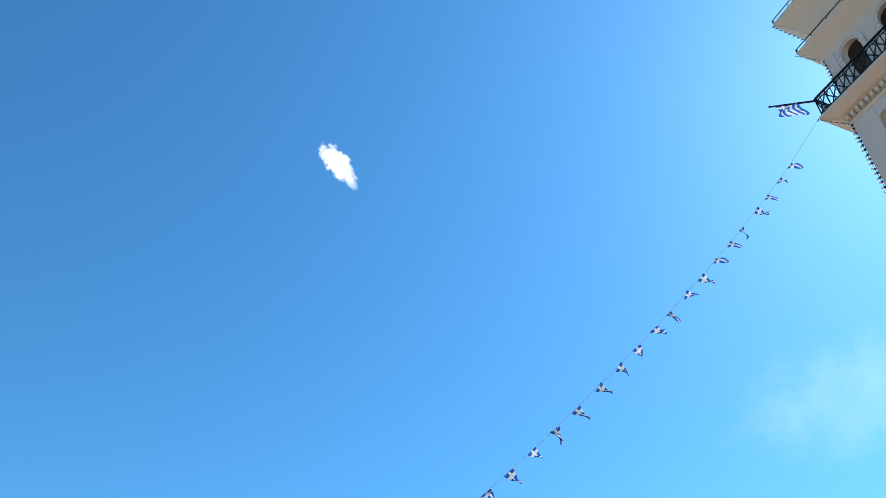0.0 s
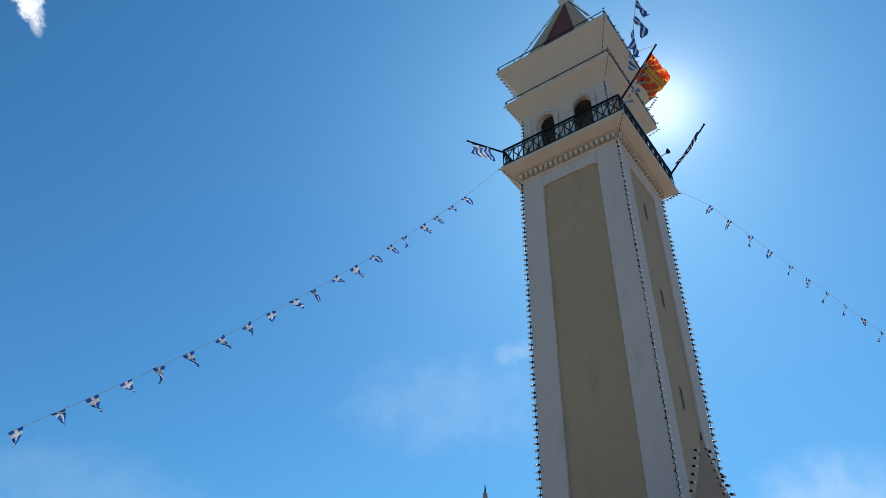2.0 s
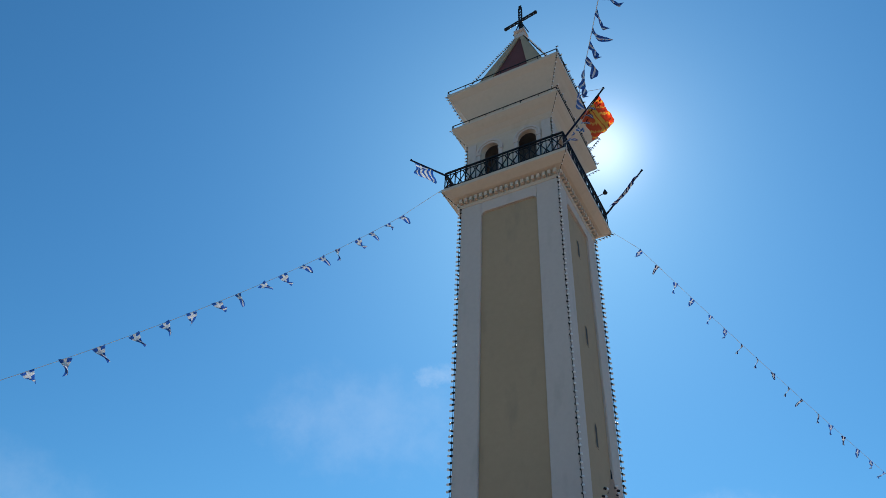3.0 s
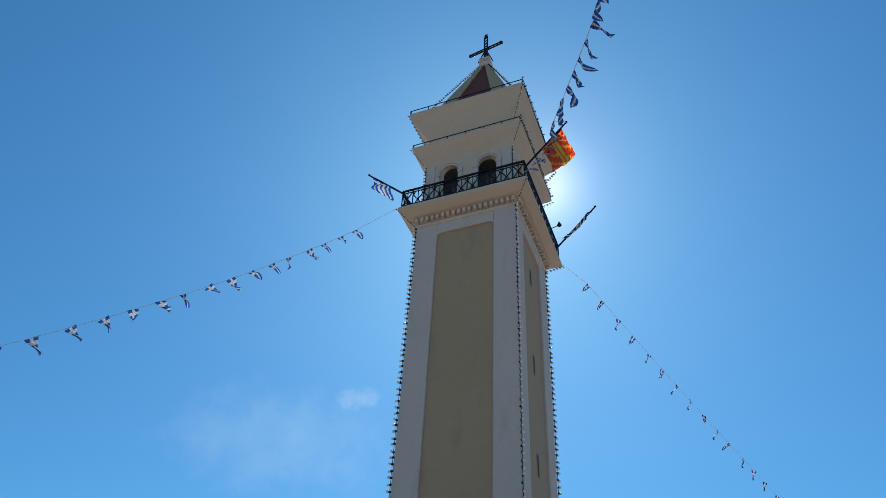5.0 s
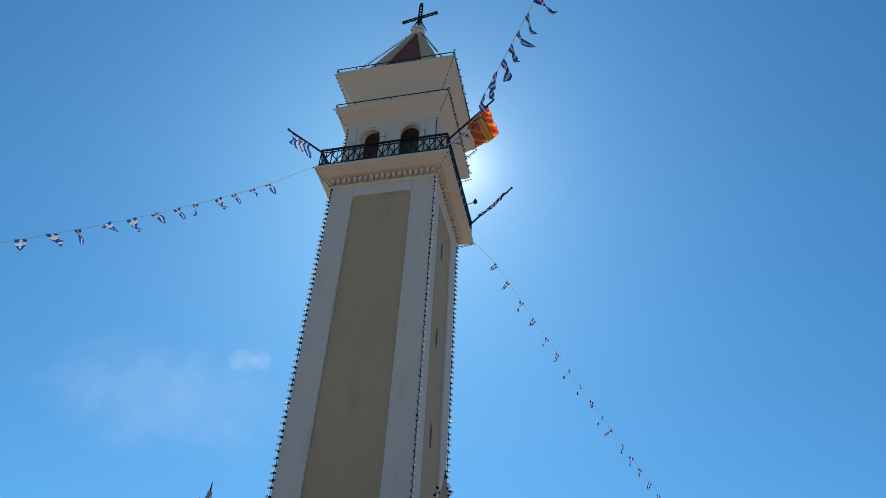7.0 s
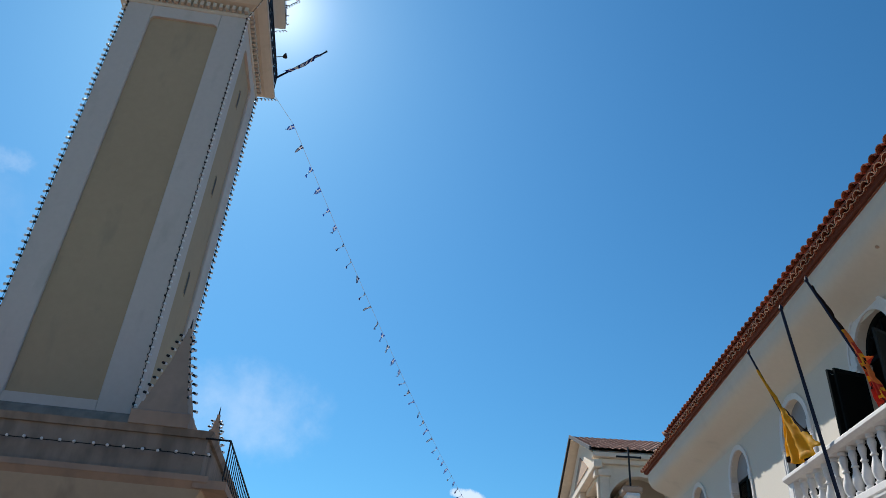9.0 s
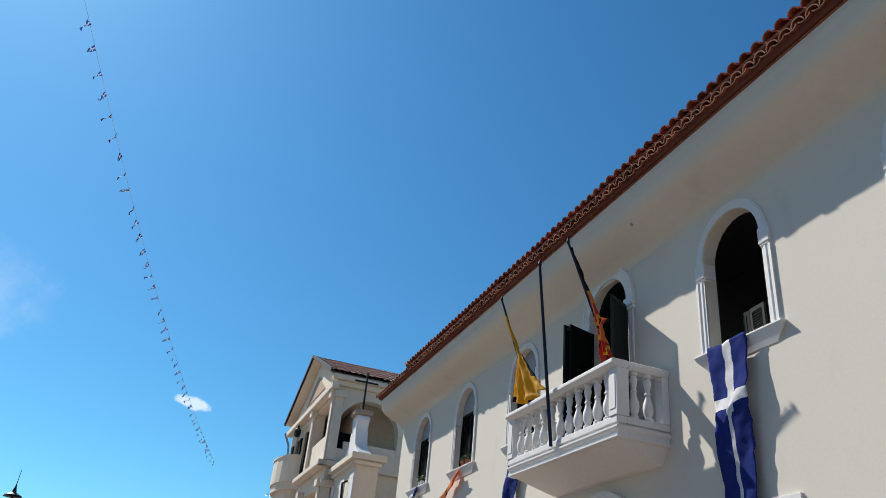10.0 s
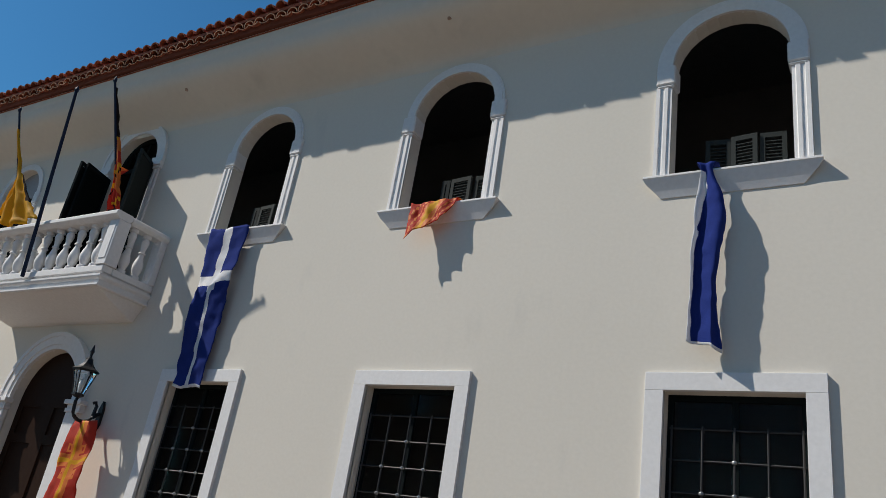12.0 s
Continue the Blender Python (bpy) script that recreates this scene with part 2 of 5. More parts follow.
def glass_material():
    m = bpy.data.materials.new("window_glass")
    m.use_nodes = True
    b = m.node_tree.nodes["Principled BSDF"]
    b.inputs["Base Color"].default_value = (0.9, 0.93, 0.92, 1)
    b.inputs["Roughness"].default_value = 0.03
    b.inputs["Transmission Weight"].default_value = 1.0
    b.inputs["IOR"].default_value = 1.12
    return m


M_GLASS = glass_material()
for dull in (M_SHUT, M_WOOD, M_DARK, M_BLACKC, M_POLE, M_BLUE):
    dull.node_tree.nodes["Principled BSDF"].inputs["Specular IOR Level"].default_value = 0.04


# ---- mesh helpers ----
def mesh(name, bm, mats):
    me = bpy.data.meshes.new(name)
    bmesh.ops.recalc_face_normals(bm, faces=bm.faces)
    bm.to_mesh(me)
    bm.free()
    for m in mats if isinstance(mats, (list, tuple)) else (mats,):
        me.materials.append(m)
    return me


def smooth(me, angle=0.6):
    me.shade_smooth()
    me.set_sharp_from_angle(angle=angle)
    return me


def part(name, bm, mats, parent=None, label="", soft=False):
    me = mesh(name, bm, mats) if isinstance(bm, bmesh.types.BMesh) else bm
    if soft:
        smooth(me)
    ob = new(name, me)
    ob.parent = parent
    if label:
        ob["label"] = label
    return ob


def thing(name, label, category, group="", kind="", at=None):
    ob = new(name)
    ob.empty_display_size = 0.2
    if at is not None:
        ob.matrix_world = at
    return tagged(ob, label, category, group, kind)


def box(bm, x0, x1, y0, y1, z0, z1, bevel=0.0, mat=0):
    vs = [bm.verts.new((x, y, z)) for x in (x0, x1) for y in (y0, y1) for z in (z0, z1)]
    fs = [bm.faces.new([vs[i] for i in q]) for q in ((0, 1, 3, 2), (4, 6, 7, 5), (0, 4, 5, 1), (2, 3, 7, 6), (0, 2, 6, 4), (1, 5, 7, 3))]
    for f in fs:
        f.material_index = mat
    if bevel:
        edges = list({e for f in fs for e in f.edges})
        bmesh.ops.bevel(bm, geom=edges, offset=bevel, segments=1, affect="EDGES")
    return bm


def boxes(*rows, bevel=0.0):
    bm = bmesh.new()
    for r in rows:
        box(bm, *r, bevel=bevel)
    return bm


def prism(bm, loop, place, mat=0):
    """A closed solid between two rows of points: place(p, 0) and place(p, 1) for the points p of the loop."""
    a, b = [bm.verts.new(place(p, 0)) for p in loop], [bm.verts.new(place(p, 1)) for p in loop]
    fs = [bm.faces.new(a), bm.faces.new(b[::-1])]
    n = len(loop)
    fs += [bm.faces.new((a[i], b[i], b[(i + 1) % n], a[(i + 1) % n])) for i in range(n)]
    for f in fs:
        f.material_index = mat
    return bm


def along_x(bm, loop, x0, x1, mat=0):
    return prism(bm, loop, lambda p, k: (x1 if k else x0, p[0], p[1]), mat)


def along_y(bm, loop, y0, y1, mat=0):
    return prism(bm, loop, lambda p, k: (p[0], y1 if k else y0, p[1]), mat)


def along_z(bm, loop, z0, z1, mat=0):
    return prism(bm, loop, lambda p, k: (p[0], p[1], z1 if k else z0), mat)


def lathe(bm, profile, seg=10, at=(0, 0, 0), start=0.0, scale=1.0, mat=0):
    rings = []
    for r, z in profile:
        rings.append([bm.verts.new((at[0] + scale * r * math.cos(start + 2 * math.pi * i / seg), at[1] + scale * r * math.sin(start + 2 * math.pi * i / seg), at[2] + z)) for i in range(seg)])
    fs = [bm.faces.new(rings[0][::-1]), bm.faces.new(rings[-1])]
    for a, b in zip(rings, rings[1:]):
        fs += [bm.faces.new((a[i], a[(i + 1) % seg], b[(i + 1) % seg], b[i])) for i in range(seg)]
    for f in fs:
        f.material_index = mat
    return bm


def square(bm, profile, at=(0, 0, 0), mat=0):
    """Square in plan: rows of half width and height."""
    return lathe(bm, profile, 4, at, math.pi / 4, math.sqrt(2), mat)


def tube(bm, points, r, seg=6, mat=0):
    pts = [Vector(p) for p in points]
    rings = []
    for i, p in enumerate(pts):
        d = (pts[min(i + 1, len(pts) - 1)] - pts[max(i - 1, 0)]).normalized()
        s = d.cross(Vector((0, 0, 1)) if abs(d.z) < 0.95 else Vector((1, 0, 0))).normalized()
        u = d.cross(s)
        rr = r[i] if isinstance(r, (list, tuple)) else r
        rings.append([bm.verts.new(p + rr * (math.cos(2 * math.pi * k / seg) * s + math.sin(2 * math.pi * k / seg) * u)) for k in range(seg)])
    fs = [bm.faces.new(rings[0]), bm.faces.new(rings[-1][::-1])]
    for a, b in zip(rings, rings[1:]):
        fs += [bm.faces.new((a[k], a[(k + 1) % seg], b[(k + 1) % seg], b[k])) for k in range(seg)]
    for f in fs:
        f.material_index = mat
    return bm


def arch_loop(cx, half, z0, spring, seg=14):
    """An arched opening, in x and z, anticlockwise."""
    top = [(cx + half * math.cos(math.pi * i / seg), spring + half * math.sin(math.pi * i / seg)) for i in range(seg + 1)]
    return [(cx - half, z0), (cx + half, z0)] + top


def rect_loop(x0, x1, z0, z1):
    return [(x0, z0), (x1, z0), (x1, z1), (x0, z1)]


def holed_wall(bm, outer, holes, place, mat=0):
    """A wall with real openings; place(p, depth) with depth 0 at its face and 1 at its back."""
    from mathutils.geometry import tessellate_polygon
    loops = [outer] + holes
    flat = [p for loop in loops for p in loop]
    tris = tessellate_polygon([[Vector((p[0], p[1], 0)) for p in loop] for loop in loops])
    front, rear = [bm.verts.new(place(p, 0)) for p in flat], [bm.verts.new(place(p, 1)) for p in flat]
    for t in tris:
        for vs in (front, rear):
            try:
                bm.faces.new([vs[i] for i in t]).material_index = mat
            except ValueError:
                pass
    k = 0
    for loop in loops:
        n = len(loop)
        for i in range(n):
            a, b = k + i, k + (i + 1) % n
            bm.faces.new((front[a], front[b], rear[b], rear[a])).material_index = mat
        k += n
    return bm


def ring_arch(bm, cx, spring, steps, y_face, seg=22):
    """An archivolt over a half circle: steps of (inner radius, outer radius, proud)."""
    for r0, r1, proud in steps:
        rows = []
        for i in range(seg + 1):
            a = math.pi * i / seg
            rows.append([bm.verts.new((cx + r * math.cos(a), y, spring + r * math.sin(a))) for r, y in ((r0, y_face + 0.02), (r0, y_face - proud), (r1, y_face - proud), (r1, y_face + 0.02))])
        for a, b in zip(rows, rows[1:]):
            for k in range(4):
                bm.faces.new((a[k], a[(k + 1) % 4], b[(k + 1) % 4], b[k]))
        bm.faces.new(rows[0])
        bm.faces.new(rows[-1][::-1])
    return bm


def cloth(place, paint, nu, nv, thick=0.012):
    """A cloth from place(u, v) with u, v in 0..1; paint(u, v) gives the material's index."""
    bm = bmesh.new()
    g = [[bm.verts.new(place(i / nu, j / nv)) for j in range(nv + 1)] for i in range(nu + 1)]
    for i in range(nu):
        for j in range(nv):
            f = bm.faces.new((g[i][j], g[i + 1][j], g[i + 1][j + 1], g[i][j + 1]))
            f.material_index = paint((i + 0.5) / nu, (j + 0.5) / nv)
            f.smooth = True
    bmesh.ops.recalc_face_normals(bm, faces=bm.faces)
    bmesh.ops.solidify(bm, geom=bm.faces[:], thickness=thick)
    return bm


def crumple(p, amount, size, seed=0):
    """Shift a point of a cloth by a fine random field, so that it wrinkles."""
    q = p / size + Vector((seed * 7.3, seed * 3.1, 0))
    return p + noise.noise_vector(q) * amount + noise.noise_vector(q * 2.7) * amount * 0.4


def stripe_paint(u, v):
    """White cross on blue in the upper hoist corner, nine stripes besides. u along the fly, v down."""
    if u < 0.37 and v < 5 / 9:
        return 1 if abs(u - 0.185) < 0.04 or abs(v - 2.5 / 9) < 0.06 else 0
    return int(v * 9) % 2


# ---- ground ----
bm = bmesh.new()
bmesh.ops.create_grid(bm, x_segments=40, y_segments=40, size=900)
tagged(part("ground", bm, M_GROUND), "pale grey paved square reaching to the horizon", "ground", kind="structure")

# ---- the hall: walls, cove, roof ----
HALL_X0, HALL_X1, HALL_Y1 = -20.0, 10.5, 9.5
UPPER = [-17.75, -14.27, -10.75, -3.67, -0.10, 3.56, 7.2]
DOOR_UP, DOOR_LOW = -7.12, -7.32
DOOR_SPRING = 7.78
LOWER = [-17.8, -14.4, -10.95, -3.68, -0.05, 3.59, 7.2]
SILL, SPRING, HALF = 6.05, 7.56, 0.64
LOW_TOP, LOW_Z0, LOW_HALF = 3.645, 1.35, 0.635

holes = [arch_loop(x, HALF, SILL, SPRING) for x in UPPER]
holes.append(arch_loop(DOOR_UP, 0.66, 5.0, DOOR_SPRING))
holes.append(arch_loop(DOOR_LOW, 0.88, 0.0, 3.28))
holes[-1][0], holes[-1][1] = (DOOR_LOW - 0.88, 0.02), (DOOR_LOW + 0.88, 0.02)
holes += [rect_loop(x - LOW_HALF, x + LOW_HALF, LOW_Z0, LOW_TOP) for x in LOWER]
bm = holed_wall(bmesh.new(), rect_loop(HALL_X0, HALL_X1, 0, 9.2), holes, lambda p, k: (p[0], 0.22 * k, p[1]))
tagged(part("wall_south", bm, M_WALL), "cream plastered facade of the hall with arched windows", "wall", kind="structure")
for nm, row in (("wall_west", (HALL_X0, HALL_X0 + 0.4, 0.42, HALL_Y1, 0, 9.2)), ("wall_east", (HALL_X1 - 0.4, HALL_X1, 0.42, HALL_Y1, 0, 9.2)),
                ("wall_north", (HALL_X0 + 0.4, HALL_X1 - 0.4, HALL_Y1 - 0.4, HALL_Y1, 0, 9.2))):
    tagged(part(nm, boxes(row), M_WALL), "plain cream plastered wall of the hall", "wall", kind="structure")
# Inner surfaces: the shade of the rooms is painted in as dark colour.
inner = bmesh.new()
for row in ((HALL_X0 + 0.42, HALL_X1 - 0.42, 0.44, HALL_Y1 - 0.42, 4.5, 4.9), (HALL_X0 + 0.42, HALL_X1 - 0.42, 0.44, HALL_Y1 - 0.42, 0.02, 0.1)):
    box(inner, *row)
tagged(part("floor", inner, M_DARK), "hall floors coloured dark in place of the rooms' shade", "floor", kind="structure")
tagged(part("ceiling", boxes((HALL_X0 + 0.42, HALL_X1 - 0.42, 0.44, HALL_Y1 - 0.42, 8.95, 9.15)), M_DARK), "hall ceiling coloured dark in place of the rooms' shade", "ceiling", kind="structure")
tagged(part("shade_backing", boxes((HALL_X0 + 0.42, HALL_X1 - 0.42, 2.6, 2.75, 0.1, 8.95)), M_DARK), "backing wall coloured dark as the shade behind the windows", "wall", kind="structure")

# Unseen plain walls, added behind the camera's way to cut and bounce light.
tagged(part("unseen_wall_opposite", boxes((0, 46, -46, -45, 0, 9), bevel=0.02), M_BEIGEH), "unseen plain wall added across the square to cut low sky light", "wall", kind="structure")
tagged(part("unseen_wall_side", boxes((34, 35, -45, 12, 0, 13), bevel=0.02), M_BEIGEH), "unseen plain wall added at the end of the square for bounced light", "wall", kind="structure")

# Cove under the eave.
EAVE_Y, EAVE_Z = -0.93, 9.26
cove = [(-0.001, 8.38), (-0.02, 8.44), (-0.06, 8.50), (-0.14, 8.555), (-0.25, 8.61), (-0.39, 8.665), (-0.52, 8.72), (-0.63, 8.78), (-0.70, 8.85), (-0.75, 8.94), (-0.775, 9.03), (-0.782, 9.11), (-0.793, 9.125), (-0.80, 9.14), (-0.80, 9.31), (0.42, 9.45), (0.42, 9.22), (0.0, 9.22)]
bm = along_x(bmesh.new(), cove, HALL_X0 - 0.35, HALL_X1 + 0.7)
tagged(part("eave_cove", bm, M_COVE, soft=True), "curved cream plaster cove under the tiled eave", "cornice", kind="structure")
# End of the cove, returned round the corner.
bm = prism(bmesh.new(), cove, lambda p, k: (HALL_X0 + p[0] * 0.42, 9.0 if k else 0.0, p[1] - 0.004))
tagged(part("eave_cove_end", bm, M_COVE, soft=True), "curved plaster cove round the corner of the hall", "cornice", kind="structure")
for x, y, z in ((-5.45, -0.55, 8.74), (-0.07, -0.55, 8.75)):
    bm = lathe(bmesh.new(), [(0.03, -0.02), (0.034, 0.0), (0.02, 0.05)], 10, (x, y, z))
    tagged(part("drain_spout", bm, M_BASE), "small dark drain spout in the plaster cove", "drain", "spouts of the cove")

# Roof: corrugated sheet of joined tiles, with single tiles along the eave.
SLOPE = radians(21)
PITCH = 0.235


roof = tagged(new("roof"), "hipped terracotta tile roof of the hall", "roof", kind="structure")
verts, faces = [], []
xs = np.arange(HALL_X0 - 0.50, HALL_X1 + 0.75, PITCH / 6)
ridge_y = 4.9
for x in xs:
    w = 0.045 * abs(math.sin(math.pi * x / PITCH))
    reach = min(ridge_y, EAVE_Y + 0.42 + max(0.0, x - (HALL_X0 - 0.50)))
    for y in (EAVE_Y + 0.40, max(reach, EAVE_Y + 0.41)):
        verts.append((x, y, EAVE_Z + 0.23 + w + (y - EAVE_Y) * math.tan(SLOPE)))
for i in range(len(xs) - 1):
    faces.append((2 * i, 2 * i + 2, 2 * i + 3, 2 * i + 1))
me = bpy.data.meshes.new("tile_field")
me.from_pydata(verts, [], faces)
me.materials.append(M_TILE)
ob = part("tile_field", me, None, roof)
ob["kind"] = "stuff"
bm = bmesh.new()
prism(bm, [(EAVE_Y + 0.1, EAVE_Z - 0.02), (ridge_y, EAVE_Z + 0.03 + (ridge_y - EAVE_Y) * math.tan(SLOPE) - 0.02), (10.4, EAVE_Z - 0.02)], lambda p, k: ((HALL_X1 + 0.7 if k else HALL_X0 - 0.4 + max(0.0, p[0] - EAVE_Y - 0.1) * 0.9), p[0], p[1]))
part("roof_deck", bm, M_TILE, roof)


def half_tile(r0, r1, length, up, thick=0.02, seg=7):
    """A barrel tile along +y: its mouth at y = 0, arched up (cover) or down (pan); the mouth takes the second material.
    """
    b = bmesh.new()
    rows = []
    for y, r in ((0.0, r0), (length, r1)):
        for t in (0.0, thick):
            rows.append([b.verts.new(((r - t) * math.cos(math.pi * i / seg), y, up * (r - t) * 0.85 * math.sin(math.pi * i / seg))) for i in range(seg + 1)])
    o0, i0, o1, i1 = rows
    for i in range(seg):
        b.faces.new((o0[i], o0[i + 1], o1[i + 1], o1[i]))
        b.faces.new((i0[i], i1[i], i1[i + 1], i0[i + 1]))
        b.faces.new((o0[i], i0[i], i0[i + 1], o0[i + 1])).material_index = 1
    return b


cover_me = smooth(mesh("roof_tile", half_tile(0.105, 0.085, 0.46, 1), [M_TILE, M_TILE]), 0.9)
pan_me = smooth(mesh("pan_tile", half_tile(0.10, 0.085, 0.46, -1), [M_TILE, M_TILE]), 0.9)
# Lower course: the lit edge is painted pale on each mouth.
rim_me = smooth(mesh("roof_tile", half_tile(0.114, 0.09, 0.46, 1, 0.017), [M_TILE, M_RIM]), 0.9)
rim_pan_me = smooth(mesh("pan_tile", half_tile(0.108, 0.09, 0.46, -1, 0.026), [M_TILE, M_RIM]), 0.9)
dice = random.Random(4)
n_tiles = int((HALL_X1 - HALL_X0 + 1.65) / PITCH)
for i in range(n_tiles):
    x = HALL_X0 - 0.47 + i * PITCH
    jig = lambda s: dice.uniform(-s, s)
    o = part("roof_tile", rim_me, None, roof)
    o.matrix_world = pose(x, EAVE_Y - 0.02 + jig(0.012), EAVE_Z + 0.095 + jig(0.005), 21 + jig(1.2), 0, jig(1.5))
    o = part("pan_tile", rim_pan_me, None, roof)
    o.matrix_world = pose(x + PITCH / 2, EAVE_Y - 0.03 + jig(0.02), EAVE_Z + 0.105 + jig(0.006), 21 + jig(1.5), 0, jig(2.0)) @ Matrix.Diagonal((1.06, 1, 0.5, 1))
    for up, back_, me_, nm in () if x < -17.0 else ((0.17, -0.075, cover_me, "roof_tile"), (0.165, -0.03, pan_me, "pan_tile")):
        o = part(nm, me_, None, roof)
        o.matrix_world = pose(x + (PITCH / 2 if nm == "pan_tile" else 0) + jig(0.008), EAVE_Y + back_ + jig(0.01), EAVE_Z + 0.085 + up + jig(0.006), 21 + jig(1.2), 0, jig(1.5))
bed = along_x(bmesh.new(), [(EAVE_Y + 0.06, EAVE_Z + 0.02), (EAVE_Y + 0.03, EAVE_Z + 0.14), (EAVE_Y + 0.5, EAVE_Z + 0.32), (EAVE_Y + 0.5, EAVE_Z + 0.02)], HALL_X0 - 0.46, HALL_X1 + 0.7)
part("mortar_bed", bed, M_MORTAR, roof)
# Strip added behind the upper tile mouths to stop sun leaking between them.
fill = along_x(bmesh.new(), [(EAVE_Y - 0.03, EAVE_Z + 0.19), (EAVE_Y - 0.03, EAVE_Z + 0.25), (EAVE_Y + 0.5, EAVE_Z + 0.46), (EAVE_Y + 0.5, EAVE_Z + 0.40)], -17.0, HALL_X1 + 0.7)
part("under_tiles", fill, M_TILE, roof)
hip = bmesh.new()
hx = HALL_X0 - 0.50
for i in range(14):
    d = 0.36 * i
    tube(hip, [(hx + 0.25 + d, EAVE_Y + 0.25 + d, EAVE_Z + 0.34 + d * math.tan(SLOPE)), (hx + 0.25 + d + 0.4, EAVE_Y + 0.65 + d, EAVE_Z + 0.34 + (d + 0.4) * math.tan(SLOPE))], [0.12, 0.10], 8)
tube(hip, [(-16.75, -0.68, 9.42), (-16.9, -0.86, 9.44), (-17.03, -0.98, 9.50), (-17.17, -1.04, 9.60)], [0.14, 0.13, 0.09, 0.03], 8)
part("hip_tiles", hip, M_TILE, roof, "upturned hip tile at the corner")

# ---- openings of the hall ----
SILL_PROFILE = [(0.02, 6.05), (-0.10, 6.05), (-0.105, 6.045), (-0.105, 6.025), (-0.098, 6.018), (-0.07, 5.95), (-0.04, 5.88), (-0.022, 5.83), (-0.012, 5.80), (0.02, 5.80)]


def louvre_leaf(width, height):
    """A louvred leaf with its hinge at x = 0, standing on z = 0: frame and slats."""
    f = boxes((0, 0.05, -0.02, 0.02, 0, height), (width - 0.05, width, -0.02, 0.02, 0, height), (0.05, width - 0.05, -0.02, 0.02, 0, 0.06), (0.05, width - 0.05, -0.02, 0.02, height - 0.06, height))
    s = bmesh.new()
    z = 0.08
    while z < height - 0.08:
        prism(s, [(-0.018, z), (-0.012, z - 0.004), (0.018, z + 0.026), (0.012, z + 0.03)], lambda p, k: (width - 0.05 if k else 0.05, p[0], p[1]))
        z += 0.042
    return f, s


def jamb_bm(x, side, z0, z1, w=0.18):
    """A moulded jamb: stepped fillets on a flat band; side +1 to the right of the opening."""
    a, b = x, x + side * w
    xs_ = [a, a + side * 0.035, a + side * 0.045, a + side * 0.085, a + side * 0.092, a + side * 0.13, a + side * 0.137, b]
    proud = [0.016, 0.016, 0.03, 0.03, 0.016, 0.016, 0.034, 0.034]
    loop = list(zip(xs_, [-p for p in proud])) + [(b, 0.01), (a, 0.01)]
    return along_z(bmesh.new(), loop, z0, z1)


def arched_window(n, x, leaves, closed=False):
    ring = 0.185 if n == 6 else 0.145
    w = tagged(new(f"window_{n}"), "white moulded arched window of the hall, standing open", "window", "arched upper windows", "structure")
    # Sill with returned, sloping ends.
    b = bmesh.new()
    k = 0.908
    left = [b.verts.new((x - k + (0.0 if p[1] > 5.99 else (5.99 - p[1]) * 1.0), p[0], p[1])) for p in SILL_PROFILE]
    right = [b.verts.new((x + k - (0.0 if p[1] > 5.99 else (5.99 - p[1]) * 1.0), p[0], p[1])) for p in SILL_PROFILE]
    m_ = len(SILL_PROFILE)
    b.faces.new(left)
    b.faces.new(right[::-1])
    for i in range(m_):
        b.faces.new((left[i], right[i], right[(i + 1) % m_], left[(i + 1) % m_]))
    part("sill", b, M_TRIM, w)
    part("reveal_sill", boxes((x - HALF + 0.003, x + HALF - 0.003, 0.02, 0.24, 6.0, 6.052)), M_TRIM, w)
    for side in (-1, 1):
        part("jamb", jamb_bm(x + side * HALF, side, 6.05, 7.27, 0.145 if closed else 0.18), M_TRIM, w)
        a, c = x + side * (HALF - (0.02 if closed else 0.035)), x + side * (HALF + (0.15 if closed else 0.185))
        cap = boxes((min(a, c) + 0.01, max(a, c) - 0.01, -0.036, 0.16, 7.272, 7.31), (min(a, c), max(a, c), -0.046, 0.2, 7.312, SPRING + 0.02), bevel=0.015)
        part("capital", cap, M_TRIM, w)
    part("archivolt", ring_arch(bmesh.new(), x, SPRING, ((HALF, HALF + 0.10, 0.03), (HALF + 0.098, HALF + 0.125, 0.036)) if closed else ((HALF, HALF + ring - 0.03, 0.034), (HALF + ring - 0.032, HALF + ring, 0.024)), 0.0), M_TRIM, w, soft=True)
    for side in (-1, 1) if closed else ():
        f, s = louvre_leaf(HALF - 0.01, 1.5)
        leaf = part("shutter_leaf", f, M_SHUT, w)
        leaf.matrix_world = pose(x + side * (HALF - 0.005), 0.17, 6.06, 0, 0, 0 if side < 0 else 180)
        part("slats", s, M_SHUT, leaf)
    if closed:
        part("lunette", along_y(bmesh.new(), arch_loop(x, HALF - 0.004, 7.57, 7.58)[2:], 0.15, 0.19), M_LUNETTE, w, "plain grey boarded lunette above the shutters")
    for (lx, turn, wd) in leaves:
        f, s = louvre_leaf(wd, 0.57 if n == 6 else 0.54)
        leaf = part("shutter_leaf", f, M_LOUVRE, w)
        leaf.matrix_world = pose(x + lx, 0.26, 6.06, 0, 0, turn)
        part("slats", s, M_LOUVRE, leaf)
    return w


for n, x in enumerate(UPPER, 1):
    arched_window(n, x, ((-0.31, 8, 0.27), (-0.03, -6, 0.28), (0.27, 5, 0.27)) if n == 6 else ((-0.16, 8, 0.12), (-0.01, -6, 0.33), (0.36, 5, 0.24)) if n > 3 else (), n <= 3)


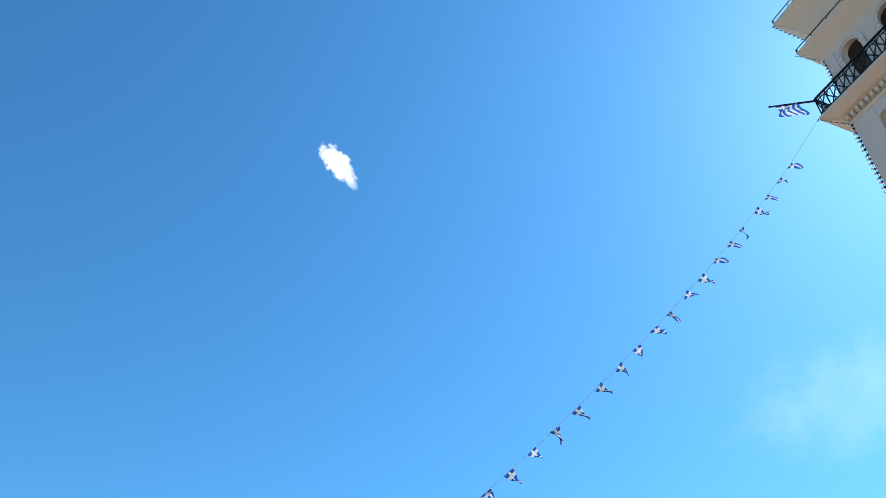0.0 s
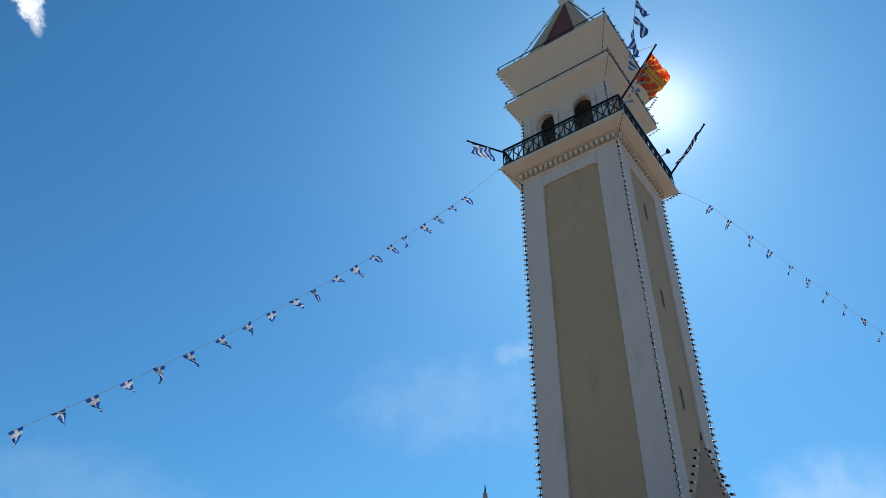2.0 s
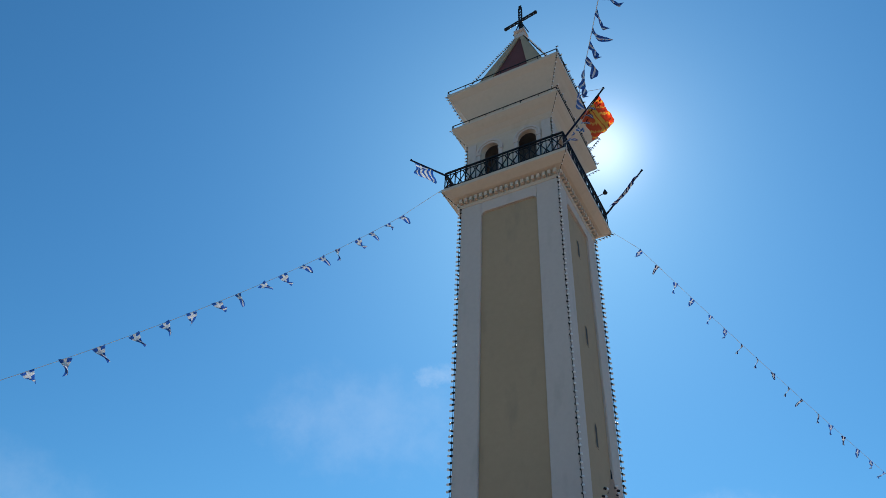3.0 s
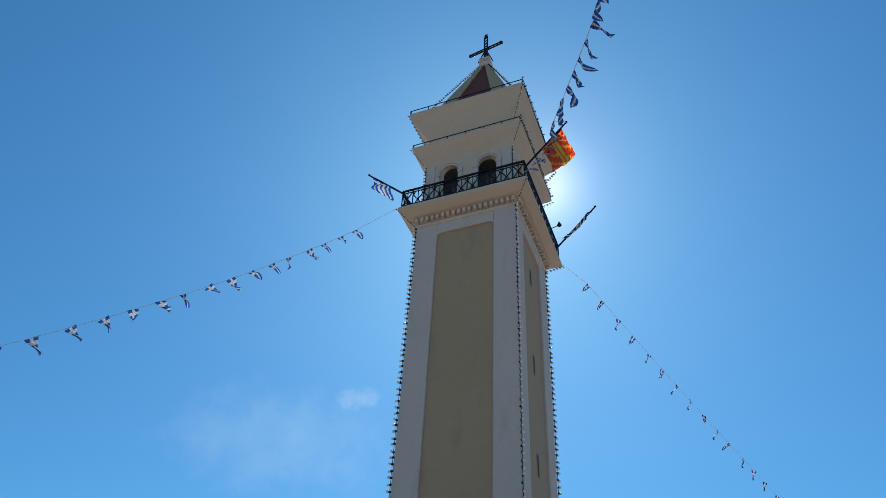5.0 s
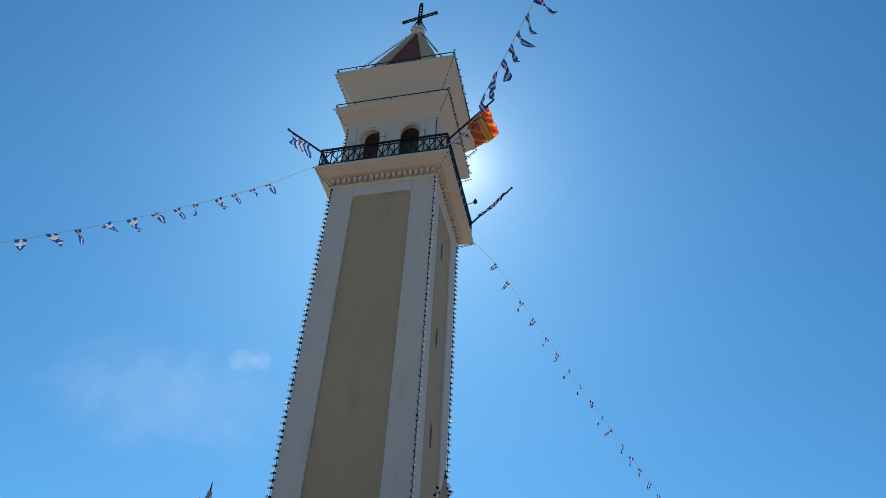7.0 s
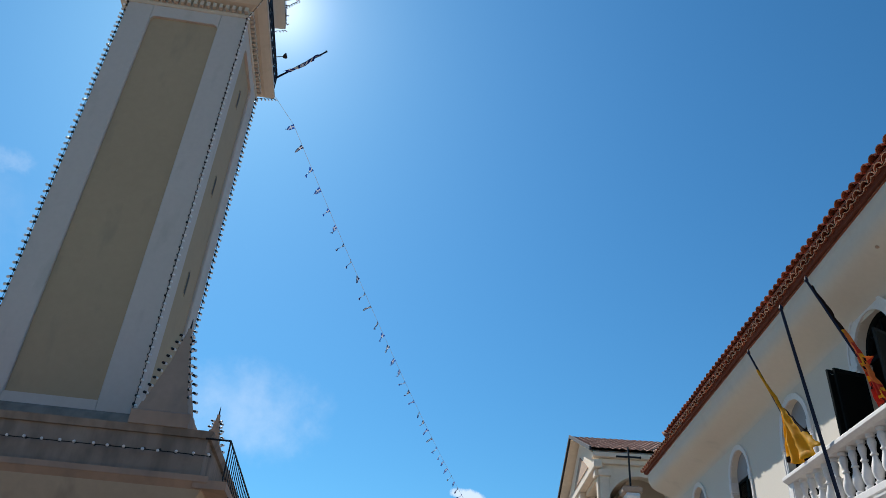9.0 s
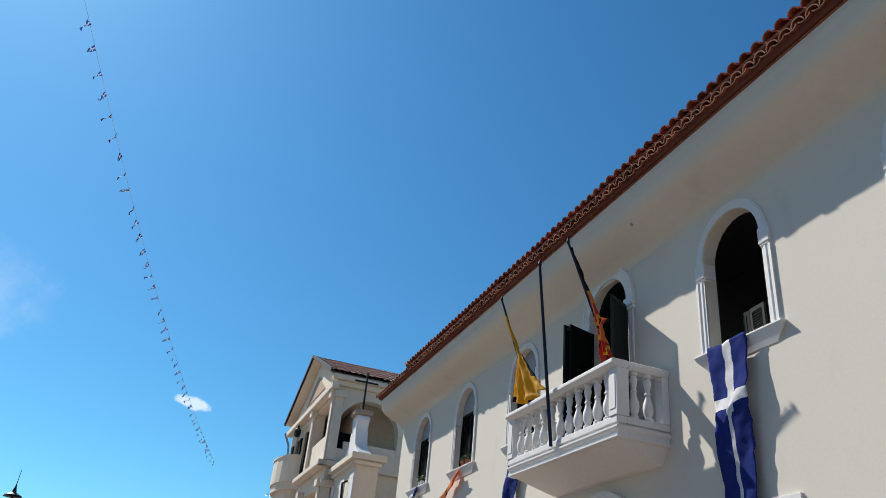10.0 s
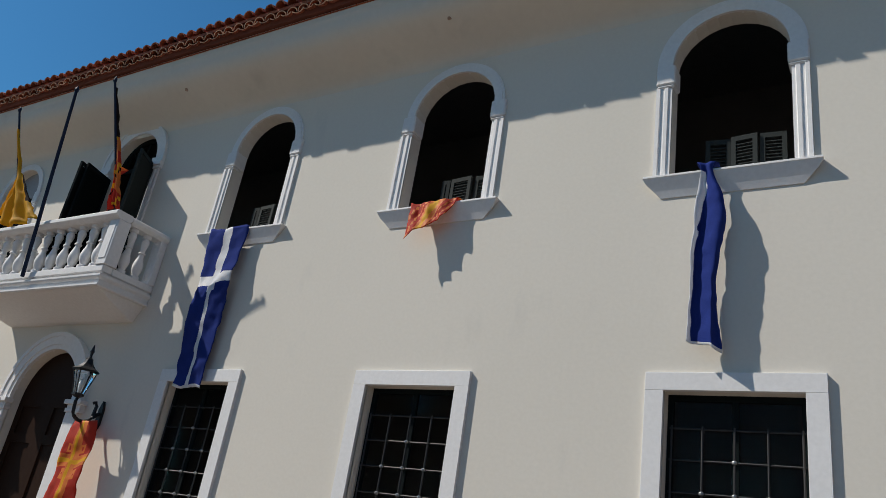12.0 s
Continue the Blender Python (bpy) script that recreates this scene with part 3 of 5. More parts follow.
def grille(parent, x, z0, z1):
    """A wrought grille set back in the opening: five uprights, cross bars and rosettes at the crossings."""
    for i in range(5):
        gx = x - 0.585 + 0.2925 * i
        part("grille_bar", tube(bmesh.new(), [(gx, 0.125, z0), (gx, 0.125, z1 - 0.31)], 0.011, 6), M_GRILLE, parent)
    z = z1 - 0.335
    k = 0
    while z > z0 + 0.1:
        part("grille_bar", tube(bmesh.new(), [(x - 0.61, 0.138, z), (x + 0.61, 0.138, z)], 0.010, 6), M_GRILLE, parent)
        if k:
            for i in range(1, 4):
                if k > 1 or i == 2:
                    part("rosette", lathe(bmesh.new(), [(0.008, -0.02), (0.022, -0.012), (0.026, 0.0), (0.022, 0.012), (0.008, 0.02)], 8, (x - 0.585 + 0.2925 * i, 0.115, z)), M_STEEL, parent, soft=True)
        z -= 0.30
        k += 1


for n, x in enumerate(LOWER, 1):
    w = tagged(new(f"window_{n + 10}"), "square white-framed ground floor window with an iron grille", "window", "barred lower windows", "structure")
    f0, f1 = LOW_HALF, LOW_HALF + 0.183
    part("lintel", boxes((x - f1, x + f1, -0.045, 0.02, LOW_TOP - 0.002, LOW_TOP + 0.178), bevel=0.003), M_TRIM, w)
    for s_ in (-1, 1):
        a, b_ = sorted((x + s_ * f0, x + s_ * f1))
        part("jamb", boxes((a, b_, -0.045, 0.02, LOW_Z0, LOW_TOP - 0.003), bevel=0.002), M_TRIM, w)
    part("sill", boxes((x - f1 - 0.06, x + f1 + 0.06, -0.11, 0.02, LOW_Z0 - 0.14, LOW_Z0 - 0.002), bevel=0.01), M_TRIM, w)
    cas = boxes((x - f0, x - f0 + 0.055, 0.15, 0.20, LOW_Z0, LOW_TOP), (x + f0 - 0.055, x + f0, 0.15, 0.20, LOW_Z0, LOW_TOP), (x - f0 + 0.055, x + f0 - 0.055, 0.15, 0.20, LOW_TOP - 0.06, LOW_TOP), (x - 0.03, x + 0.03, 0.155, 0.195, LOW_Z0, LOW_TOP - 0.06))
    part("casing", cas, M_SHUT, w)
    for s_ in (-1, 1):
        a, b_ = sorted((x + s_ * 0.032, x + s_ * 0.543))
        pane = part("pane", boxes((a, b_, 0.172, 0.178, LOW_Z0 + 0.01, LOW_TOP - 0.062)), M_GLASS, w)
        pane.visible_shadow = False
    grille(w, x, LOW_Z0, LOW_TOP)

# Balcony door with its shutters thrown open.
d = tagged(new("door_1"), "arched balcony doorway with dark green shutters thrown open", "door", kind="structure")
for side in (-1, 1):
    part("jamb", jamb_bm(DOOR_UP + side * 0.66, side, 5.0, 7.56), M_TRIM, d)
    a, c = DOOR_UP + side * 0.6, DOOR_UP + side * 0.895
    part("capital", boxes((min(a, c), max(a, c), -0.06, 0.16, 7.56, 7.62), (min(a, c), max(a, c), -0.085, 0.2, 7.62, 7.70), (min(a, c), max(a, c), -0.065, 0.16, 7.70, 7.80), bevel=0.006), M_TRIM, d)
part("archivolt", ring_arch(bmesh.new(), DOOR_UP, DOOR_SPRING, ((0.66, 0.845, 0.045), (0.843, 0.895, 0.062)), 0.0), M_TRIM, d, soft=True)
for lx, turn, wide in ((-0.60, 286, 0.74), (-0.52, 288, 0.66), (0.66, -60, 0.60)):
    f, s = louvre_leaf(wide, 2.5 if lx < 0 else 2.66)
    leaf = part("shutter_leaf", f, M_LOUVRE if lx > 0 else M_SHUT, d)
    leaf.matrix_world = pose(DOOR_UP + lx, -0.03, 5.0, 0, 0, turn)
    part("slats", s, M_LOUVRE if lx > 0 else M_SHUT, leaf)
fan = bmesh.new()
ring_arch(fan, DOOR_UP, DOOR_SPRING, ((0.58, 0.66, 0.05),), 0.21)
box(fan, DOOR_UP - 0.62, DOOR_UP + 0.62, 0.17, 0.22, DOOR_SPRING - 0.04, DOOR_SPRING + 0.04)
for a in (45, 90, 135):
    tube(fan, [(DOOR_UP, 0.19, DOOR_SPRING), (DOOR_UP + 0.6 * math.cos(radians(a)), 0.19, DOOR_SPRING + 0.6 * math.sin(radians(a)))], 0.018, 6)
part("fanlight", fan, M_SHUT, d)

# Entrance.
d = tagged(new("door_2"), "arched brown wooden entrance door in a white surround", "door", kind="structure")
for side in (-1, 1):
    a, c = sorted((DOOR_LOW + side * 0.88, DOOR_LOW + side * 1.16))
    part("jamb", boxes((a, c, -0.08, 0.02, 0.02, 3.10), bevel=0.008), M_TRIM, d)
    a, c = sorted((DOOR_LOW + side * 0.86, DOOR_LOW + side * 1.24))
    part("capital", boxes((a, c, -0.10, 0.02, 3.10, 3.16), (a + 0.02, c - 0.02, -0.09, 0.02, 3.16, 3.22), (a - 0.02, c + 0.02, -0.14, 0.02, 3.22, 3.29), bevel=0.006), M_TRIM, d)
part("archivolt", ring_arch(bmesh.new(), DOOR_LOW, 3.28, ((0.88, 0.96, 0.06), (0.958, 1.10, 0.08), (1.098, 1.17, 0.10)), 0.0), M_TRIM, d, soft=True)
leafs = holed_wall(bmesh.new(), arch_loop(DOOR_LOW, 0.87, 0.03, 3.28), [rect_loop(DOOR_LOW + s * 0.45 - 0.28, DOOR_LOW + s * 0.45 + 0.28, z, z + h) for s in (-1, 1) for z, h in ((0.3, 0.8), (1.3, 1.3), (2.75, 0.45))], lambda p, k: (p[0], 0.15 + 0.05 * k, p[1]))
part("door_leaf", leafs, M_WOOD, d)
part("door_panels", boxes((DOOR_LOW - 0.8, DOOR_LOW + 0.8, 0.18, 0.195, 0.05, 3.3)), M_WOOD, d)
for s_ in (-1, 1):
    part("door_knob", lathe(bmesh.new(), [(0.01, -0.05), (0.03, -0.03), (0.03, 0.0), (0.01, 0.02)], 8, (DOOR_LOW + s_ * 0.08, 0.12, 1.15)), M_STEEL, d, soft=True)

# ---- the balcony ----
BX0, BX1, BY = -9.2, -5.47, -0.88
bal = tagged(new("balcony"), "white stone balcony with a turned balustrade", "balcony", kind="structure")
slab = bmesh.new()


def slab_ring(profile):
    """Slab outline by rows of overhang and height, open to the wall."""
    rings = [[slab.verts.new(p) for p in ((BX0 - o, 0.01, z), (BX0 - o, BY - o, z), (BX1 + o, BY - o, z), (BX1 + o, 0.01, z))] for o, z in profile]
    slab.faces.new(rings[0][::-1])
    slab.faces.new(rings[-1])
    for a, b in zip(rings, rings[1:]):
        for i in range(4):
            slab.faces.new((a[i], a[(i + 1) % 4], b[(i + 1) % 4], b[i]))


slab_ring([(0.0, 4.86), (0.07, 4.86), (0.085, 4.875), (0.085, 4.90), (0.05, 4.91), (0.06, 4.97), (0.09, 5.0), (0.10, 5.02), (0.10, 5.05), (0.05, 5.055), (0.05, 5.09)])
part("slab", slab, M_TRIM, bal)
under = bmesh.new()
va = [under.verts.new(p) for p in ((BX0, 0.01, 4.862), (BX0, BY, 4.862), (BX1, BY, 4.862), (BX1, 0.01, 4.862))]
vb = [under.verts.new(p) for p in ((BX0 + 0.12, 0.01, 4.60), (BX0 + 0.14, -0.10, 4.61), (BX1 - 0.18, -0.10, 4.61), (BX1 - 0.16, 0.01, 4.60))]
under.faces.new(va)
under.faces.new(vb[::-1])
for q in range(4):
    under.faces.new((va[q], vb[q], vb[(q + 1) % 4], va[(q + 1) % 4]))
part("underside", under, M_TRIM, bal)
HAND = [(-0.16, 6.), (-0.11, 5.97), (0.085, 5.97), (0.11, 6.), (0.125, 6.03), (0.125, 6.08), (0.10, 6.1), (-0.17, 6.1), (-0.19, 6.08), (-0.19, 6.03)]
part("handrail", along_x(bmesh.new(), [(BY + p[0], p[1]) for p in HAND], BX0 - 0.12, BX1 + 0.12), M_TRIM, bal)
for x in (BX0, BX1):
    part("handrail", prism(bmesh.new(), HAND, lambda p, k, x=x: (x + p[0], -0.002 if k else BY + 0.127, p[1])), M_TRIM, bal)
part("plinth", boxes((BX0 - 0.09, BX1 + 0.09, BY - 0.09, BY + 0.09, 5.09, 5.2), bevel=0.01), M_TRIM, bal)
for x in (BX0, BX1):
    part("plinth", boxes((x - 0.09, x + 0.09, BY + 0.095, 0.0, 5.09, 5.2), bevel=0.01), M_TRIM, bal)
    part("pier", boxes((x - 0.12, x + 0.12, BY - 0.105, BY + 0.12, 5.202, 5.968), (x - 0.085, x + 0.085, BY - 0.115, BY - 0.1, 5.3, 5.88), bevel=0.008), M_TRIM, bal)
    part("pier", boxes((x - 0.10, x + 0.10, -0.13, -0.003, 5.202, 5.968), bevel=0.008), M_TRIM, bal)
BALUSTER = [(0.075, 0.0), (0.075, 0.05), (0.05, 0.065), (0.05, 0.085), (0.068, 0.12), (0.082, 0.18), (0.085, 0.23), (0.075, 0.29), (0.055, 0.35), (0.042, 0.40), (0.04, 0.43), (0.058, 0.44), (0.058, 0.46), (0.04, 0.475), (0.042, 0.52), (0.055, 0.58), (0.066, 0.63), (0.06, 0.67), (0.045, 0.70), (0.07, 0.715), (0.07, 0.768)]
bal_me = smooth(mesh("baluster", lathe(bmesh.new(), BALUSTER, 12), M_TRIM), 0.9)
for i in range(11):
    part("baluster", bal_me, None, bal).location = (BX0 + 0.3 + (BX1 - BX0 - 0.6) * i / 10, BY, 5.2)
for x in (BX0, BX1):
    for i in range(3):
        part("baluster", bal_me, None, bal).location = (x, BY + 0.28 + i * 0.26, 5.2)


# ---- flags and poles of the hall ----
def pole(name, a, b, r, mat, label, group=""):
    t = thing(name, label, "flagpole", group)
    a, b = Vector(a), Vector(b)
    part("staff", tube(bmesh.new(), [a, a.lerp(b, 0.5), b], [r, r * 0.95, r * 0.8], 8), mat, t, soft=True)
    part("finial", lathe(bmesh.new(), [(r * 0.6, -0.03), (r * 1.3, 0.0), (r * 1.1, 0.04), (r * 0.2, 0.09)], 8, b), mat, t, soft=True)
    return t


pole("flagpole", (-8.55, -0.8, 6.0), (-8.86, -1.49, 8.37), 0.024, M_POLE, "dark flagpole leaning out over the balustrade", "balcony flagpoles")
pole("flagpole", (-7.40, -1.03, 5.09), (-7.33, -1.40, 8.55), 0.033, M_POLE, "bare dark mast strapped to the balcony front", "balcony flagpoles")
pole("flagpole", (-5.66, -0.8, 5.95), (-5.90, -1.57, 8.31), 0.026, M_POLE, "dark flagpole leaning out beside the shutters", "balcony flagpoles")


def gathered(label, top, neck, foot_a, foot_b, fold, mats, paint, seed, nu=26, nv=34, tight=0.05, group="balcony flags", swell=0.7):
    """A limp flag: a tight roll along its pole from top to neck, then folds that open to the foot line a to b."""
    top, neck, foot_a, foot_b = Vector(top), Vector(neck), Vector(foot_a), Vector(foot_b)
    mid = (foot_a + foot_b) / 2
    cut = (top - neck).length / ((top - neck).length + (neck - mid).length)
    across = (foot_b - foot_a)

    def place(u, v):
        if v < cut:
            c, open_ = top.lerp(neck, v / cut), 0.0
        else:
            open_ = (v - cut) / (1 - cut)
            c = neck.lerp(mid, open_)
        wide = tight + (1 - tight) * open_ ** swell
        turn = 2.4 * math.pi * u
        roll = Vector((math.cos(turn), math.sin(turn), 0)) * tight * (0.35 + 0.65 * v) * (1 - open_)
        p = c + across * (u - 0.5) * wide * (0.15 if v < cut else 1.0) + roll
        p += Vector((0, -1, 0)) * fold * math.sin(u * 19 + 1.4 * v + seed) * (0.12 + 0.88 * open_)
        p.z += 0.06 * open_ * math.sin(u * 6 + seed)
        return crumple(p, 0.02 + 0.45 * fold * open_, 0.16, seed)

    return tagged(part("flag", cloth(place, paint, nu, nv, 0.006), mats), label, "flag", group)


# The yellow flag: rolled on its pole, full at its foot.
gathered("golden yellow flag gathered on its leaning pole", (-8.81, -1.40, 8.0), (-8.66, -1.14, 7.20), (-9.05, -1.06, 6.24), (-7.7, -1.02, 6.12), 0.06,
         [M_YELLOW, M_BLACKC], lambda u, v: 1 if (u > 0.90 and 0.35 < v < 0.8) or (u < 0.14 and v > 0.94) else 0, 2, swell=1.0)
# The church flag of the third pole, twisted about it.
gathered("orange and red flag wrapped limp round its pole", (-5.88, -1.52, 8.2), (-5.78, -1.22, 7.35), (-5.76, -0.98, 6.2), (-5.52, -0.95, 6.16), 0.03,
         [M_ORANGE, M_RED, M_BLACKC, M_YELLOW], lambda u, v: 2 if v < 0.40 else (3 if (int(v * 23) + int(u * 5)) % 6 == 0 else (2 if (int(v * 31) + int(u * 7)) % 13 == 0 else (1 if v > 0.84 or (int(v * 13) + int(u * 4)) % 5 == 0 else 0))), 5, tight=0.05)


def banner(label, top_x, top_z, width, length, lean, out, mats, paint, seed, flare=0.0, twist=0.0, nu=20, nv=64, group="window banners", y0=-0.125):
    """A banner that hangs from a window: lean is its shift along the wall, out its distance from it at the foot."""
    rnd = random.Random(seed)
    a, b, c = (rnd.uniform(0, 6.28) for _ in range(3))

    def place(u, v):
        w = width * (1 + flare * v)
        bow = math.sin(math.pi * v)
        x = top_x + lean * v ** 1.25 + (u - 0.5) * w * math.cos(twist * min(1, 3 * v))
        y = y0 - out * (v ** 1.1) - (u - 0.5) * w * math.sin(twist * min(1, 3 * v)) + 0.035 * math.sin(5.2 * v + a + 2 * u) * (0.3 + v) + 0.02 * math.sin(13 * v + b + 3 * u)
        z = top_z - length * v + 0.015 * math.sin(7 * u + c) + 0.06 * bow * (u - 0.5)
        p = crumple(Vector((x, y, z)), 0.022, 0.2, seed)
        p.y = min(p.y, -0.02)
        return p

    return tagged(part("banner", cloth(place, paint, nu, nv, 0.006), mats), label, "flag", group)


GREEK = [M_BLUE, M_WHITE]
banner("long blue banner with a white cross hanging below the window sill", -3.81, 6.06, 0.84, 2.53, 0.03, 0.02, GREEK,
       lambda u, v: 1 if (0.41 < u < 0.62 and v < 0.42) or (0.44 < u < 0.55 and v >= 0.42) or 0.32 < v < 0.375 or v > 0.985 else 0, 3, flare=-0.38)
banner("long blue banner with a white cross blown aside beside the balcony", -10.75, 6.06, 0.58, 2.22, -0.62, 0.05, GREEK,
       lambda u, v: 1 if (0.42 < u < 0.78 and v < 0.36) or (0.26 < v < 0.34 and u > 0.25) else 0, 5)


# A flag tied at the sill and furled into a rope, full at its lower half.
def furled_place(u, v):
    d = max(0.0, v - 0.03)
    full = 0.5 - 0.5 * math.cos(math.pi * min(1.0, d / 0.33))
    knot = math.exp(-((v - 0.01) / 0.03) ** 2)
    left = 3.20 + 0.10 * (1 - full) - 0.05 * knot + 0.02 * max(0.0, d - 0.33) + 0.015 * math.sin(6 * d)
    wide = 0.10 + 0.13 * knot + 0.23 * full + 0.03 * math.sin(7 * d)
    back = 0.14 * max(0.0, 1 - v / 0.03)
    out = 0.02 * min(1.0, 5 * v) + 0.03 * d
    fold = -(0.015 + 0.026 * full) * math.cos(u * 8.0 + 1.2 * v)
    p = Vector((left + u * wide + 0.03 * math.sin(9 * u + 3 * v) * full, -0.135 + back - out + fold, 6.09 - 2.06 * d - 0.10 * u * full * d + 0.04 * knot))
    p = crumple(p, 0.02, 0.25, 4)
    p.y = min(p.y, -0.112 + back)
    return p


def furled_paint(u, v):
    if v < 0.07:
        return 0
    return 1 if v > 0.985 or u < (0.17 if v > 0.42 else 0.5 - 1.6 * abs(v - 0.15)) else 0


ob = part("banner", cloth(furled_place, furled_paint, 40, 70, 0.006), GREEK)
tagged(ob, "blue and white flag furled into a rope below the sill", "flag", "window banners")


def short_place(u, v):
    back = 0.12 * max(0.0, 1 - v / 0.12)
    d = max(0.0, v - 0.1) / 0.9
    x0, x1 = -0.42 + 0.07 * d, 0.28 - 0.12 * d
    low = 0.47 - 0.10 * u - 0.3 * max(0.0, u - 0.6) + 0.12 * math.exp(-u / 0.14)
    out = (0.15 - 0.10 * u) * d
    fold = 0.028 * math.sin(u * 17 - 5 * v) * 0.6
    p = crumple(Vector((x0 + (x1 - x0) * u, -0.135 + back - out + fold, 6.08 + 0.03 * max(0.0, u - 0.6) - low * d)), 0.022, 0.15, 8)
    p.y = min(p.y, -0.115 + back)
    return p


def short_paint(u, v):
    """Gold folds and small gold marks on red."""
    w = u + 0.25 * (v - 0.5)
    if abs(w - 0.47) < 0.07:
        return 2
    return 1 if abs(w - 0.5) < 0.16 or (int(u * 21) + int(v * 9)) % 4 == 0 else 0


ob = part("banner", cloth(short_place, short_paint, 40, 22, 0.006), [M_RED, M_ORANGE, M_YELLOW])
tagged(ob, "short crumpled red and yellow cloth laid over the sill", "flag", "window banners")


def blown(label, a, b, width, reach, mats, paint, seed):
    """A flag blown sideways along the wall: a rope from a to b, its loose width turned out from the wall."""
    a, b, reach = Vector(a), Vector(b), Vector(reach).normalized()

    def place(u, v):
        w = width * (0.35 + 0.65 * abs(v - 0.3) / 0.7)
        p = a.lerp(b, v) + reach * w * u + Vector((0, 0, -0.12 * math.sin(math.pi * v)))
        p += Vector((0.05, -0.02, 0.13)) * math.sin(u * 13 + 5 * v + seed) * (0.4 + 0.6 * v)
        p = crumple(p, 0.04, 0.22, seed)
        p.y = min(p.y, -0.03)
        return p

    return tagged(part("banner", cloth(place, paint, 20, 40, 0.006), mats), label, "flag", "window banners")


blown("orange and red flag twisted and blown out from the sill", (-14.3, -0.075, 6.02), (-16.3, -0.10, 5.08), 0.72, (0.85, -0.42, -0.42), [M_RED, M_ORANGE, M_BLACKC],
      lambda u, v: 2 if 0.3 < v < 0.55 and int(v * 30 + u * 5) % 5 == 0 else (1 if v < 0.6 or u < 0.3 else 0), 2)
blown("dark blue flag blown out from the sill", (-17.6, -0.075, 6.02), (-19.7, -0.10, 5.34), 0.42, (0.85, -0.42, -0.42), GREEK, lambda u, v: 1 if 0.15 < v < 0.5 and (u > 0.55 or v < 0.3) else 0, 6)

# Pots on two sills.
for x, mat in ((-14.42, M_POT), (-14.08, M_POT), (-17.9, M_TRIM), (-17.65, M_TRIM)):
    t = thing("flower_pot", "small potted plant standing on the window sill", "plant pot", "pots on the sills", at=pose(x, 0.10, 6.052))
    part("pot", lathe(bmesh.new(), [(0.06, 0.0), (0.085, 0.16), (0.095, 0.16), (0.095, 0.19), (0.08, 0.19), (0.07, 0.17)], 12), mat, t, soft=True)
    rnd = random.Random(int(x * 100))
    leaf = bmesh.new()
    for _ in range(34):
        a, r, h = rnd.uniform(0, 6.28), rnd.uniform(0.02, 0.11), rnd.uniform(0.17, 0.36)
        c = Vector((r * math.cos(a), r * math.sin(a), h))
        s1, s2 = Vector((rnd.uniform(-1, 1), rnd.uniform(-1, 1), rnd.uniform(-1, 1))) * 0.035, Vector((rnd.uniform(-1, 1), rnd.uniform(-1, 1), rnd.uniform(-0.4, 1))) * 0.045
        leaf.faces.new([leaf.verts.new(c + q) for q in (-s1, s2, s1, -s2)])
    part("foliage", leaf, M_LEAF, t)


# Lanterns on scrolled brackets.
def lantern(x):
    t = thing("wall_lantern", "black iron wall lantern on a scrolled bracket", "lantern", "entrance lanterns", at=pose(x, 0, 0))
    cy = -0.50
    six = [(math.cos(math.pi * i / 3), math.sin(math.pi * i / 3)) for i in range(6)]
    cage = bmesh.new()
    for px, py in six:
        part("cage_bar", tube(bmesh.new(), [(0.075 * px, cy + 0.075 * py, 3.30), (0.165 * px, cy + 0.165 * py, 3.64)], 0.010, 5), M_IRON, t)
    lathe(cage, [(0.03, 3.24), (0.09, 3.27), (0.09, 3.305), (0.03, 3.306)], 6, (0, cy, 0))
    part("cage_rim", lathe(bmesh.new(), [(0.165, 3.63), (0.19, 3.64), (0.19, 3.655), (0.165, 3.656)], 6, (0, cy, 0)), M_IRON, t)
    part("cage_foot", cage, M_IRON, t)
    part("cap", lathe(bmesh.new(), [(0.205, 3.655), (0.13, 3.70), (0.075, 3.76), (0.05, 3.82), (0.055, 3.83), (0.03, 3.85), (0.02, 3.88), (0.02, 3.92), (0.032, 3.95), (0.02, 3.99), (0.006, 4.06)], 6, (0, cy, 0)), M_IRON, t)
    g = part("glass", lathe(bmesh.new(), [(0.072, 3.307), (0.158, 3.628)], 6, (0, cy, 0)), M_GLASS, t)
    g.visible_shadow = False
    part("bulb", lathe(bmesh.new(), [(0.02, 3.31), (0.02, 3.38), (0.04, 3.44), (0.035, 3.49), (0.01, 3.52)], 10, (0, cy, 0)), M_BULB, t, soft=True)
    hook = [(0, cy + 0.03, 3.26), (0, cy + 0.0, 3.19)] + [(0, -0.315 - 0.175 * math.cos(math.pi * k / 10), 3.10 - 0.17 * math.sin(math.pi * k / 10) ** 0.8) for k in range(11)] + [(0, -0.13, 3.20), (0, -0.16, 3.25), (0, -0.20, 3.23)]
    part("bracket", tube(bmesh.new(), hook, 0.026, 7), M_IRON, t, soft=True)
    part("bracket_arm", tube(bmesh.new(), [(0, -0.14, 3.02), (0, -0.09, 3.08), (0, -0.03, 3.10)], 0.03, 6), M_IRON, t, soft=True)
    part("wall_plate", along_y(bmesh.new(), [(-0.05, 2.95), (0, 2.84), (0.05, 2.95), (0.045, 3.18), (0, 3.30), (-0.045, 3.18)], -0.05, -0.002), M_IRON, t)


for x in (-9.0, -5.63):
    lantern(x)


